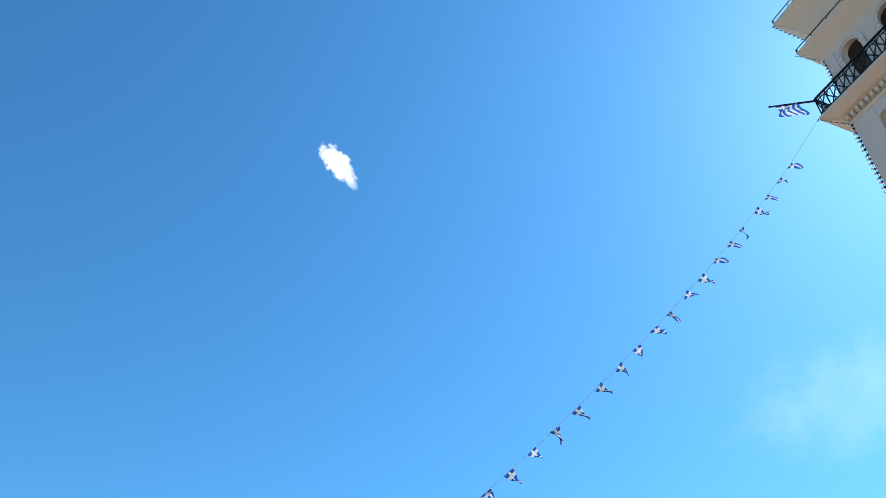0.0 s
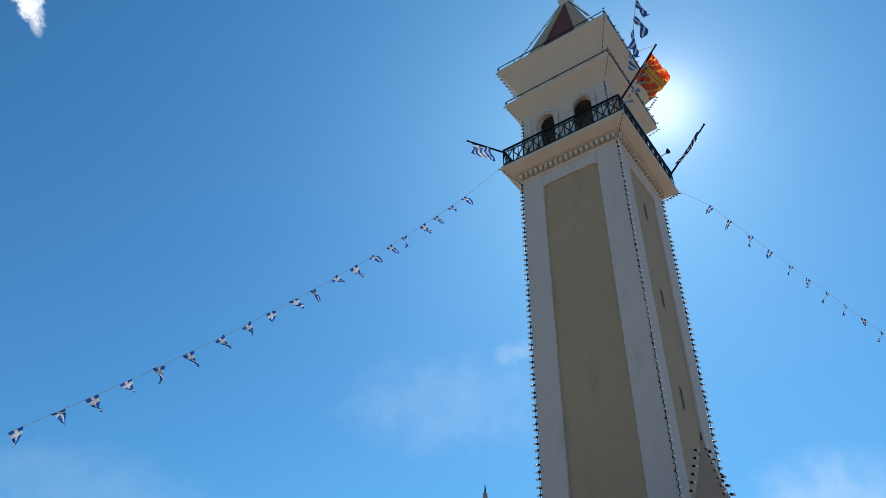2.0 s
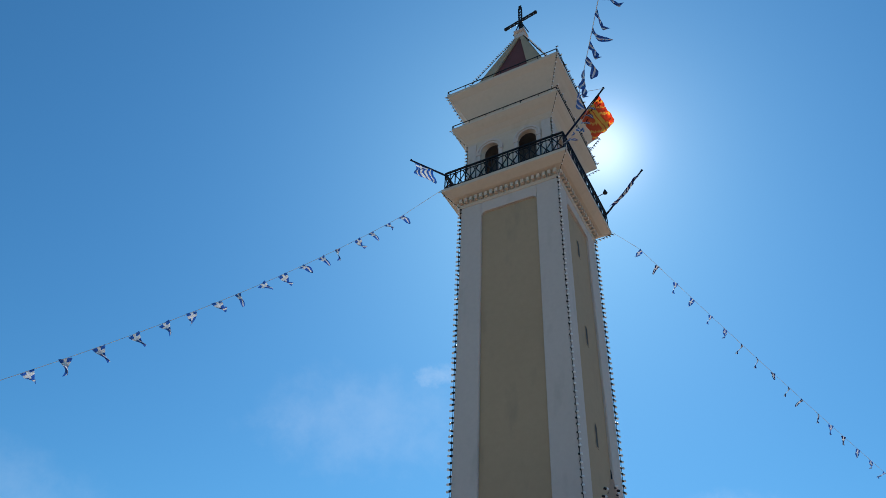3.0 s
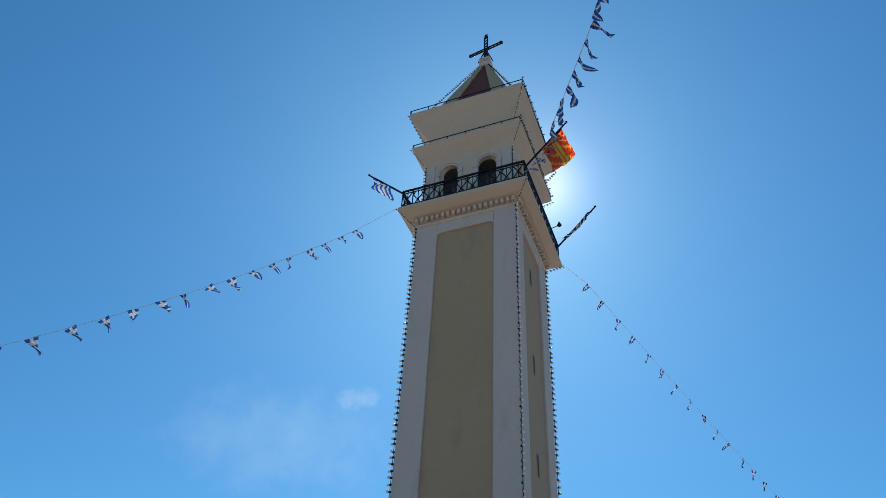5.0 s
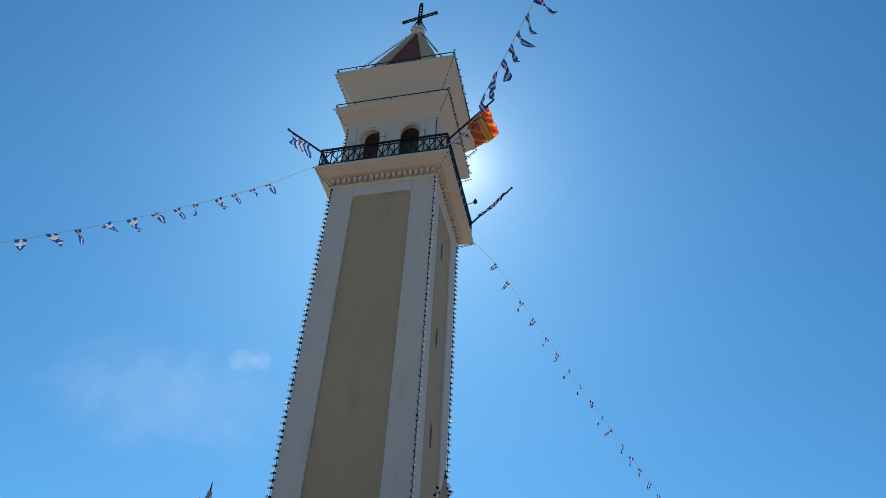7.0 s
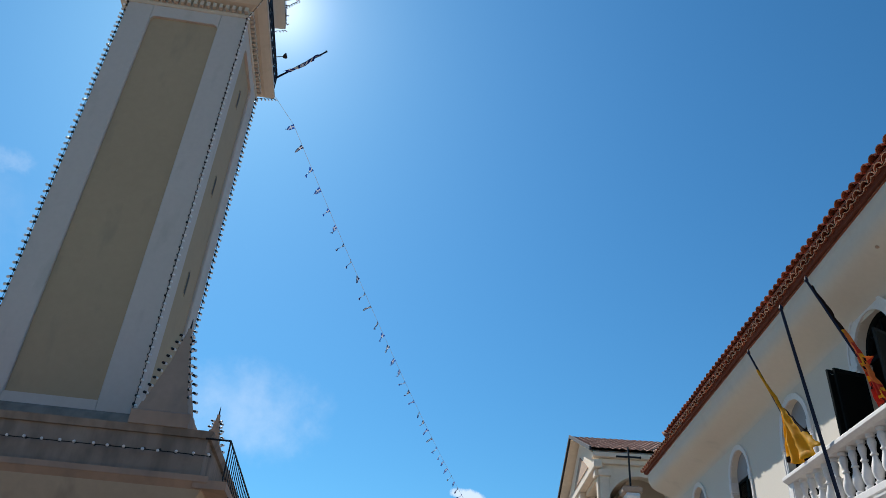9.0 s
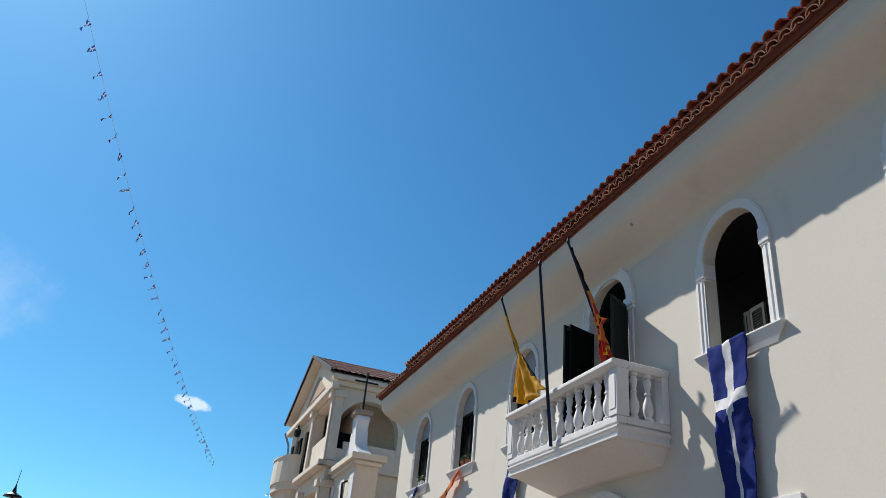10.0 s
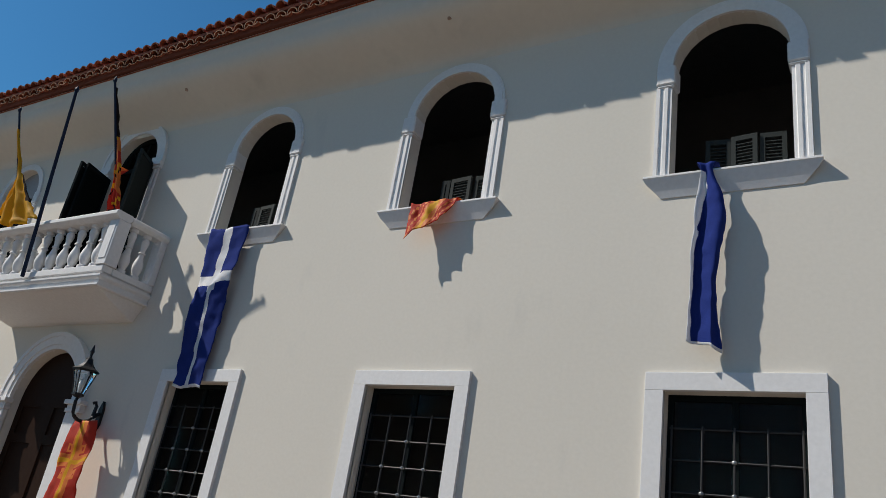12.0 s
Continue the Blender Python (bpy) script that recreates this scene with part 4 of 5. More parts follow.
def church_paint(u, v):
    """Red with a broad gold cross, and a small plain gold mark in each quarter."""
    if 0.37 < u < 0.63 or 0.27 < v < 0.36:
        return 2 if 0.42 < u < 0.48 or 0.54 < u < 0.57 or 0.30 < v < 0.33 else 0
    du, dv = abs(abs(u - 0.5) - 0.24), abs(abs(v - 0.315) - 0.10)
    return 0 if du < 0.07 and dv < 0.035 and not (du < 0.03 and dv < 0.014) else 1


banner("red church flag with a gold cross hanging below the lantern", -5.50, 2.95, 0.60, 1.9, -0.10, 0.02, [M_ORANGE, M_RED, M_YELLOW], church_paint, 9, group="door flags", y0=-0.30)
banner("blue and white flag hanging below the lantern", -9.12, 2.95, 0.34, 1.5, -0.25, 0.02, GREEK, lambda u, v: 1 if 0.35 < u < 0.65 or abs(v - 0.3) < 0.06 else 0, 11, group="door flags", y0=-0.3)


# ---- the bell tower ----
TOWER = pose(-16.871, -18.525, 0, 0, 0, 98.12)
tower = thing("bell_tower", "tall square bell tower of white and tan plaster", "tower", at=TOWER)
H, PANEL, Z0, Z1 = 2.215, 1.245, 7.9, 24.25
part("shaft", square(bmesh.new(), [(H - 0.10, Z0), (H - 0.10, Z1)]), M_TOWER_P, tower, "tan plaster panels of the shaft")
for sx in (-1, 1):
    for sy in (-1, 1):
        a, b = sorted((sx * PANEL, sx * H))
        c, d = sorted((sy * PANEL, sy * H))
        part("corner_pilaster", boxes((a, b, c, d, Z0, Z1), bevel=0.03), M_TOWER_W, tower)
turns = [Matrix.Rotation(radians(90 * k), 4, "Z") for k in range(4)]
band = bmesh.new()
loop = [(-PANEL, 23.66), (-PANEL, 24.25), (PANEL, 24.25), (PANEL, 23.66)]
along_y(band, loop, -H + 0.003, -H + 0.2)
for s_ in (-1, 1):
    along_y(band, [(s_ * PANEL, 23.66), (s_ * (PANEL - 0.17), 23.66), (s_ * (PANEL - 0.06), 23.6), (s_ * PANEL, 23.48)], -H + 0.003, -H + 0.2)
band_me = mesh("panel_head", band, M_TOWER_W)
low = mesh("panel_foot", boxes((-PANEL, PANEL, -H + 0.004, -H + 0.2, Z0, 8.75)), M_TOWER_W)
for m in turns:
    part("panel_head", band_me, None, tower).matrix_local = m
    part("panel_foot", low, None, tower).matrix_local = m
# Slits: a solid plug paints the shade inside each one dark.
for face in (1, 3):
    for z in (22.1, 17.84, 13.78):
        s = bmesh.new()
        holed_wall(s, [(-0.15, z - 0.46), (0.15, z - 0.46), (0.15, z + 0.36), (0, z + 0.5), (-0.15, z + 0.36)], [[(-0.115, z - 0.42), (0.115, z - 0.42), (0.115, z + 0.33), (0, z + 0.45), (-0.115, z + 0.33)]], lambda p, k: (p[0], -H + 0.085 + 0.03 * k, p[1]))
        o = part("slit_window", s, M_TOWER_P, tower)
        o.matrix_local = turns[face]
        o2 = part("slit_shade_plug", along_y(bmesh.new(), [(-0.115, z - 0.42), (0.115, z - 0.42), (0.115, z + 0.33), (0, z + 0.45), (-0.115, z + 0.33)], -H + 0.094, -H + 0.3), M_DARK, o)

# Gallery slab, dentils and railing.
part("gallery", square(bmesh.new(), [(H + 0.02, 24.22), (H + 0.06, 24.30), (H + 0.06, 24.36), (H + 0.02, 24.38), (H + 0.03, 24.62), (H + 0.14, 24.66), (2.52, 24.70), (2.68, 24.80), (2.82, 24.90), (2.87, 24.93), (2.87, 25.10), (2.6, 25.14)]), M_TOWER_C, tower, "cream moulded gallery slab")
dent_me = mesh("dentil", boxes((-0.065, 0.065, -0.17, 0.0, 24.40, 24.62)), M_TOWER_C)
for m in turns:
    for i in range(19):
        part("dentil", dent_me, None, tower).matrix_local = m @ Matrix.Translation((-2.16 + 0.24 * i, -H - 0.03, 0))
RB, RZ0, RZ1 = 2.77, 25.12, 26.18
for m in turns:
    rail = bmesh.new()
    box(rail, -RB, RB, -RB - 0.04, -RB + 0.04, RZ1 - 0.06, RZ1)
    box(rail, -RB, RB, -RB - 0.02, -RB + 0.02, RZ0 + 0.10, RZ0 + 0.14)
    box(rail, -RB, RB, -RB - 0.02, -RB + 0.02, RZ1 - 0.20, RZ1 - 0.17)
    r = part("gallery_railing", rail, M_IRON, tower, "black wrought iron railing")
    r.matrix_local = m
    for i in range(12):
        x = -RB + 0.5036 * i
        if i < 11:
            xa, xb = x + 0.03, x + 0.47
            if i in (0, 10):
                part("railing_lattice", tube(tube(bmesh.new(), [(xa, -RB, RZ0 + 0.13), (xb, -RB, RZ1 - 0.19)], 0.028, 5), [(xb, -RB + 0.015, RZ0 + 0.13), (xa, -RB + 0.015, RZ1 - 0.19)], 0.028, 5), M_IRON, r)
            part("railing_bar", tube(bmesh.new(), [((xa + xb) / 2, -RB, RZ0 + 0.1), ((xa + xb) / 2, -RB, RZ1)], 0.02, 5), M_IRON, r)
            for off, way in ((-0.12, 1), (0.12, -1)) if 0 < i < 10 else ():
                curl = [((xa + xb) / 2 + off + way * 0.085 * math.sin(2 * math.pi * q / 12), -RB - 0.01, RZ0 + 0.13 + 0.73 * q / 12) for q in range(13)]
                part("railing_scroll", tube(bmesh.new(), curl, 0.027, 5), M_IRON, r)
        part("railing_post", tube(bmesh.new(), [(x, -RB, RZ0), (x, -RB, RZ1 + 0.02)], 0.026, 6), M_IRON, r)

# Belfry stage.
BH = 2.06
bw = holed_wall(bmesh.new(), rect_loop(-BH, BH, 25.10, 28.4), [arch_loop(s * 0.92, 0.45, 25.2, 27.52) for s in (-1, 1)], lambda p, k: (p[0] * (1 - 0.087 * k), -BH + 0.18 * k, p[1]))
bw_me = mesh("belfry_wall", bw, M_TOWER_C)
for m in turns:
    part("belfry_wall", bw_me, None, tower).matrix_local = m
for s_ in (-1, 1):
    arch = ring_arch(bmesh.new(), s_ * 0.92, 27.52, ((0.45, 0.55, 0.05), (0.548, 0.66, 0.09)), -BH)
    for t_ in (-1, 1):
        a, b = sorted((s_ * 0.92 + t_ * 0.45, s_ * 0.92 + t_ * 0.64))
        box(arch, a, b, -BH - 0.07, -BH + 0.02, 25.2, 27.35)
        box(arch, a - 0.02, b + 0.02, -BH - 0.10, -BH + 0.02, 27.35, 27.52)
    arch_me = smooth(mesh("arch_surround", arch, M_TOWER_W))
    for m in turns:
        part("arch_surround", arch_me, None, tower, "white arch surround of the belfry").matrix_local = m
# Core and ceiling added behind the arches, dark colour for the belfry's inner shade.
part("belfry_shade_core", square(bmesh.new(), [(1.2, 25.13), (1.2, 28.6)]), M_DARK, tower, "solid core coloured dark as the inner shade of the belfry")
part("belfry_shade_ceiling", boxes((-1.87, 1.87, -1.87, 1.87, 27.99, 28.15)), M_DARK, tower)
part("lower_cornice", square(bmesh.new(), [(BH + 0.005, 28.18), (BH + 0.03, 28.35), (BH + 0.12, 28.55), (BH + 0.28, 28.78), (BH + 0.46, 28.98), (2.63, 29.13), (2.65, 29.15), (2.65, 29.25), (2.1, 29.31)]), M_TOWER_C, tower, "flaring cream cornice")
part("upper_stage", square(bmesh.new(), [(2.02, 29.28), (2.02, 29.88), (2.08, 30.08), (2.22, 30.41), (2.42, 30.81), (2.66, 31.23), (2.84, 31.47), (2.87, 31.51), (2.87, 31.68), (2.2, 31.73)]), M_TOWER_C, tower, "flaring cream upper stage")
for s_ in (-1, 1):
    a, b = sorted((s_ * 1.55, s_ * 1.99))
    c, d = sorted((s_ * 1.62, s_ * 2.03))
    pil_me = mesh("corner_strip", boxes((a, b, -2.07, -2.02, 29.3, 30.0)), M_TOWER_W)
    pil2_me = mesh("corner_strip", boxes((c, d, -BH - 0.04, -BH + 0.01, 25.14, 28.2)), M_TOWER_W)
    for m in turns:
        part("corner_strip", pil_me, None, tower).matrix_local = m
        part("corner_strip", pil2_me, None, tower).matrix_local = m
for half, z in ((2.62, 29.2), (2.85, 31.66)):
    for m in turns:
        bar = bmesh.new()
        tube(bar, [(-half, -half, z + 0.26), (half, -half, z + 0.26)], 0.026, 6)
        for i in range(7):
            x = -half + 2 * half * i / 6
            tube(bar, [(x, -half, z - 0.02), (x, -half, z + 0.27)], 0.02, 5)
        part("cornice_rail", bar, M_IRON, tower, "thin dark pipe rail").matrix_local = m
# Pyramid roof with pale hips, finial and cross.
part("roof", square(bmesh.new(), [(2.15, 31.7), (0.16, 38.3)]), M_ROOFRED, tower, "steep dark red pyramid roof")
for k in range(4):
    hp = bmesh.new()
    a, b = Vector((-2.2, -2.2, 31.67)), Vector((-0.16, -0.16, 38.4))
    for dx, dy in ((1, 0), (0, 1)):
        s_ = Vector((dx, dy, 0))
        out = Vector((0, -0.06, 0.03)) if dx else Vector((-0.06, 0, 0.03))
        prism(hp, [a, b, b + s_ * 0.16, a + s_ * 0.95], lambda p, q, out=out: p + out * (1 if q else -0.3))
    part("hip_band", hp, M_TOWER_P, tower, "pale plaster hip band").matrix_local = turns[k]
part("eave_tiles", boxes((-2.3, 2.3, -2.36, -2.2, 31.69, 31.86), (-2.3, 2.3, 2.2, 2.36, 31.69, 31.86), (-2.36, -2.302, -2.3, 2.3, 31.69, 31.86), (2.302, 2.36, -2.3, 2.3, 31.69, 31.86)), M_ROOFRED, tower)
part("finial", square(bmesh.new(), [(0.30, 38.2), (0.30, 38.55), (0.22, 38.6), (0.2, 38.75), (0.32, 38.8), (0.32, 38.92), (0.1, 38.98)]), M_TOWER_W, tower, "pale square finial block")
cr = bmesh.new()
for off in (-0.10, 0.10):
    tube(cr, [(off, 0, 38.9), (off, 0, 41.5)], 0.05, 6)
    tube(cr, [(-1.05, 0, 40.2 + off), (1.05, 0, 40.2 + off)], 0.05, 6)
for (a, b) in (((-0.1, 0, 41.5), (0.1, 0, 41.5)), ((-1.05, 0, 40.1), (-1.05, 0, 40.3)), ((1.05, 0, 40.1), (1.05, 0, 40.3))):
    tube(cr, [a, b], 0.035, 6)
for k in range(10):
    tube(cr, [(-0.1, 0, 39.0 + 0.29 * k), (0.1, 0, 39.145 + 0.29 * k)], 0.035, 5)
for k in range(7):
    tube(cr, [(-1.0 + 0.29 * k, 0, 40.1), (-0.85 + 0.29 * k, 0, 40.3)], 0.035, 5)
for x, z in ((-1.12, 40.2), (1.12, 40.2), (0, 41.6)):
    lathe(cr, [(0.02, -0.1), (0.1, -0.05), (0.1, 0.05), (0.02, 0.1)], 8, (x, 0, z))
for sx, sy in ((-1, -0.3), (1, 0.3), (0.5, 0.8), (-0.5, 0.8)):
    tube(cr, [(0.45 * sx, 0.45 * sy, 38.9), (0, 0, 40.2)], 0.035, 5)
part("cross", cr, M_IRON, tower, "dark iron lattice cross").matrix_local = Matrix.Rotation(radians(-8), 4, "Z") @ Matrix.Diagonal((0.9, 1, 1, 1))

# A small floodlight bracket on the side gallery.
fl = thing("floodlight", "small wire-framed floodlight on a bracket outside the gallery", "lamp", at=TOWER)
part("bracket", tube(bmesh.new(), [(2.75, 1.0, 25.6), (3.3, 1.0, 25.75)], 0.02, 5), M_IRON, fl)
part("hood", lathe(bmesh.new(), [(0.11, 25.72), (0.10, 25.75), (0.03, 25.93), (0.02, 25.95)], 8, (3.28, 1.0, 0)), M_IRON, fl)

# Base block, cornice and corner obelisks.
base = thing("tower_base", "broad weathered stone base of the bell tower", "tower base", at=TOWER)
bx0, bx1, bv0, bv1 = -4.9, 4.85, -4.15, 4.3


def block(bm, grow, z0, z1, g1=None):
    g1 = grow if g1 is None else g1
    lo = [(bx0 - grow, bv0 - grow), (bx1 + grow, bv0 - grow), (bx1 + grow, bv1 + grow), (bx0 - grow, bv1 + grow)]
    hi = [(bx0 - g1, bv0 - g1), (bx1 + g1, bv0 - g1), (bx1 + g1, bv1 + g1), (bx0 - g1, bv1 + g1)]
    a, b = [bm.verts.new((*p, z0)) for p in lo], [bm.verts.new((*p, z1)) for p in hi]
    bm.faces.new(a[::-1])
    bm.faces.new(b)
    for i in range(4):
        bm.faces.new((a[i], a[(i + 1) % 4], b[(i + 1) % 4], b[i]))


bm = bmesh.new()
block(bm, -0.35, 0.0, 6.05)
part("base_wall", bm, M_BASEWALL, base, "weathered plastered wall")
bm = bmesh.new()
block(bm, -0.34, 5.55, 6.2, 0.0)
part("base_cornice", bm, M_BASEWALL, base, "projecting weathered cornice")
bm = bmesh.new()
block(bm, 0.0, 6.2, 6.36, 0.12)
part("base_cornice", bm, M_BASE, base, "projecting weathered cornice")
bm = bmesh.new()
block(bm, 0.14, 6.36, 6.5)
part("base_cornice", bm, M_BASE, base, "projecting weathered cornice")
bm = bmesh.new()
block(bm, -0.12, 6.5, 7.45)
block(bm, -0.04, 7.45, 7.62, 0.02)
part("parapet", bm, M_PARAPET, base, "weathered parapet")
part("plinth", square(bmesh.new(), [(3.3, 7.62), (3.3, 7.85), (2.75, 7.95), (2.5, 8.05), (2.35, 8.35), (2.24, 8.45)]), M_PARAPET, base, "stepped plinth under the shaft")
part("vent", boxes((-2.2, -1.4, bv0 - 0.0, bv0 + 0.2, 6.95, 7.15)), M_DARK, base)
gr = bmesh.new()
for i in range(24):
    v = bv0 - 0.2 + 0.36 * i
    tube(gr, [(bx1 + 0.5, v, 6.4), (bx1 + 0.5, v, 7.36)], 0.014, 5)
tube(gr, [(bx1 + 0.5, bv0 - 0.25, 7.36), (bx1 + 0.5, bv1 + 0.2, 7.36)], 0.025, 6)
tube(gr, [(bx1 - 0.1, bv0 - 0.25, 7.36), (bx1 + 0.5, bv0 - 0.25, 7.36)], 0.025, 6)
tube(gr, [(bx1 + 0.5, bv0 - 0.25, 6.4), (bx1 + 0.5, bv0 - 0.25, 7.36)], 0.02, 6)
part("side_railing", gr, M_IRON, base, "thin dark iron railing")
part("side_balcony", boxes((bx1 - 0.2, bx1 + 0.58, bv0 - 0.1, bv1 + 0.3, 6.22, 6.42)), M_BASE, base)


def obelisk(u, v):
    t = thing("obelisk", "stone pyramid obelisk on the tower base strung with bulbs", "obelisk", "corner obelisks", at=TOWER @ Matrix.Translation((u, v, 7.62)))
    part("pedestal", square(bmesh.new(), [(0.72, 0.0), (0.72, 0.35), (0.62, 0.40), (0.57, 0.62)]), M_BASE, t)
    part("spire", square(bmesh.new(), [(0.54, 0.62), (0.50, 0.8), (0.22, 1.9), (0.05, 2.85), (0.05, 2.95)]), M_BASE, t)
    part("tip", tube(bmesh.new(), [(0, 0, 2.9), (0, 0, 3.25)], [0.035, 0.01], 6), M_IRON, t)
    for sx in (-1, 1):
        for sy in (-1, 1):
            for i in range(9):
                f = i / 9
                part("bulb", bulb_me, None, t).matrix_local = Matrix.Translation((sx * (0.51 * (1 - f) + 0.06 * f + 0.03), sy * (0.51 * (1 - f) + 0.06 * f + 0.03), 0.85 + 2.05 * f)) @ pose(0, 0, 0, 0, 90, 45 if sx == sy else -45) @ Matrix.Scale(0.85, 4)


bb = bmesh.new()
lathe(bb, [(0.03, -0.09), (0.042, -0.075), (0.042, 0.0), (0.03, 0.004)], 7, mat=0)
lathe(bb, [(0.03, 0.004), (0.046, 0.02), (0.05, 0.05), (0.036, 0.085), (0.008, 0.098)], 8, mat=1)
bulb_me = smooth(mesh("bulb", bb, [M_IRON, M_BULB]), 0.9)
for u in (-3.5, 3.5):
    for v in (-3.5, 3.5):
        obelisk(u, v)


def light_string(label, a, b, step, out, seed, size=0.85):
    """Bulbs along an edge: a cable and single bulbs that point outwards."""
    rnd = random.Random(seed)
    a, b, out = Vector(a), Vector(b), Vector(out).normalized()
    n = max(2, int((b - a).length / step))
    t = thing("light_string", label, "string lights", "tower light strings", at=TOWER)
    part("cable", tube(bmesh.new(), [a.lerp(b, i / 12) + out * rnd.uniform(0.02, 0.05) for i in range(13)], 0.012, 4), M_IRON, t)
    for i in range(n + 1):
        tilt = out + Vector((rnd.uniform(-0.35, 0.35), rnd.uniform(-0.35, 0.35), rnd.uniform(-0.7, 0.1)))
        p = a.lerp(b, (i + rnd.uniform(-0.12, 0.12)) / n)
        part("bulb", bulb_me, None, t).matrix_local = Matrix.Translation(p + out * 0.075) @ tilt.to_track_quat("Z", "Y").to_matrix().to_4x4() @ Matrix.Scale(size, 4)


E2 = H - 0.01
for k, (sx, sy) in enumerate(((-1, -1), (1, -1), (1, 1))):
    light_string("string of white bulbs up the edge of the shaft", (sx * E2, sy * E2, 8.5), (sx * E2, sy * E2, 24.2), 0.24, (sx, sy, 0), k, 0.95)
    light_string("string of white bulbs up the edge of the belfry", (sx * BH, sy * BH, 25.2), (sx * BH, sy * BH, 28.2), 0.22, (sx, sy, 0), 10 + k, 0.75)
    light_string("string of white bulbs under the flaring cornice", (sx * (BH + 0.1), sy * (BH + 0.1), 28.4), (sx * 2.65, sy * 2.65, 29.1), 0.2, (sx, sy, -0.4), 20 + k, 0.55)
    light_string("string of white bulbs under the upper cornice", (sx * 2.03, sy * 2.03, 29.4), (sx * 2.86, sy * 2.86, 31.5), 0.22, (sx, sy, -0.4), 30 + k, 0.7)
    light_string("string of white bulbs under the gallery corner", (sx * 2.25, sy * 2.25, 24.3), (sx * 2.86, sy * 2.86, 24.95), 0.2, (sx, sy, -0.6), 40 + k, 0.6)
    light_string("string of white bulbs on the roof hip", (sx * 2.38, sy * 2.38, 31.8), (sx * 0.2, sy * 0.2, 38.3), 0.24, (sx, sy, 0.4), 50 + k, 0.7)
for k, (half, z) in enumerate(((2.64, 29.48), (2.86, 31.95))):
    light_string("string of white bulbs along the cornice rail", (half, -half, z), (half, half, z), 0.5, (0.6, 0, 0.5), 70 + k, 0.7)
light_string("string of white bulbs along the base parapet", (bx0, bv0, 7.0), (bx1, bv0, 7.0), 0.39, (0, -1, 0.2), 80, 0.8)
light_string("string of white bulbs down the corner of the base", (bx1 - 0.35, bv0 + 0.35, 0.8), (bx1 - 0.35, bv0 + 0.35, 5.9), 0.4, (1, -1, 0), 81, 1.0)


# Tower flags.
def on_tower(p):
    return TOWER @ Vector(p)


pole("flagpole", on_tower((2.72, -2.60, 25.9)), on_tower((4.67, -2.55, 28.25)), 0.045, M_POLE, "dark flagpole leaning out from the gallery corner", "tower flagpoles")
pole("flagpole", on_tower((-2.7, -2.75, 26.0)), on_tower((-4.33, -3.29, 27.27)), 0.045, M_POLE, "dark flagpole leaning out from the far gallery corner", "tower flagpoles")
pole("flagpole", on_tower((2.72, 2.66, 25.95)), on_tower((4.73, 2.68, 28.1)), 0.045, M_POLE, "dark flagpole leaning out from the side gallery", "tower flagpoles")


def tower_flag(label, top, foot, drop, sway, mats, paint, seed):
    rnd = random.Random(seed)
    a = rnd.uniform(0, 6)
    top, foot = Vector(top), Vector(foot)

    def place(u, v):
        p = top.lerp(foot, v)
        fold = 0.12 * math.sin(u * 6 + a + v * 4) * (0.2 + u)
        return on_tower(p + Vector((sway[0] * u + 0.4 * fold, sway[1] * u + fold, -drop * u + 0.05 * math.sin(4 * v + a) * u)))

    return tagged(part("flag", cloth(lambda u, v: crumple(place(u, v), 0.05, 0.3, seed), paint, 30, 24, 0.006), mats), label, "flag", "tower flags")


def tower_church_paint(u, v):
    """Red cloth with a gold cross and small gold marks; a dark band along the hoist."""
    if u < 0.05 or (0.1 < u < 0.3 and int(u * 38 + v * 9) % 6 == 0):
        return 3
    if 0.34 < v < 0.6:
        return 1 if 0.44 < v < 0.48 else 0
    return 2 if (int(u * 17 + 1.7) + int(v * 15)) % 5 == 0 else 1


tower_flag("red and gold church flag glowing against the sun", (4.42, -2.55, 27.95), (3.55, -2.57, 26.92), 1.55, (0.42, 0.22), [M_SILKGOLD, M_SILKRED, M_SILKGOLD, M_BLACKC], tower_church_paint, 1)
tower_flag("striped blue and white flag hanging limp from its pole", (-4.15, -3.23, 27.12), (-3.3, -2.95, 26.45), 0.8, (0.1, 0.05), [M_PBLUE, M_PWHITE], stripe_paint, 2)
tower_flag("striped blue and white flag hanging limp over the gallery", (4.6, 2.68, 27.95), (3.5, 2.67, 26.78), 0.55, (-0.4, -0.1), GREEK, stripe_paint, 3)


# ---- bunting ----
def pennant(seed, bend=None, half=0.25, blue=M_PBLUE):
    """A three-cornered pennant: blue with a white cross, curled by the wind. Its head lies along x."""
    rnd = random.Random(seed)
    bend = rnd.uniform(-0.4, 0.7) if bend is None else bend
    curl, ph = rnd.uniform(0.05, 0.14), rnd.uniform(0, 6.28)
    b = bmesh.new()
    rows, cols = 10, 8
    g = []
    for j in range(rows + 1):
        v = j / rows
        w = half * (1 - 0.97 * v)
        g.append([b.verts.new((-w + 2 * w * i / cols + bend * v * v * 0.5, curl * math.sin(5 * v + ph + 2.5 * i / cols) * (0.2 + v) + 0.25 * v * v * bend, -0.62 * v + 0.1 * abs(bend) * v * v)) for i in range(cols + 1)])
    for j in range(rows):
        for i in range(cols):
            f = b.faces.new((g[j][i], g[j][i + 1], g[j + 1][i + 1], g[j + 1][i]))
            f.material_index = 1 if i in (3, 4) or j in ((2, 3) if half > 0.2 else (3,)) else 0
    bmesh.ops.remove_doubles(b, verts=b.verts, dist=0.002)
    bmesh.ops.solidify(b, geom=b.faces[:], thickness=0.006)
    return smooth(mesh("pennant", b, [blue, M_PWHITE]), 1.0)


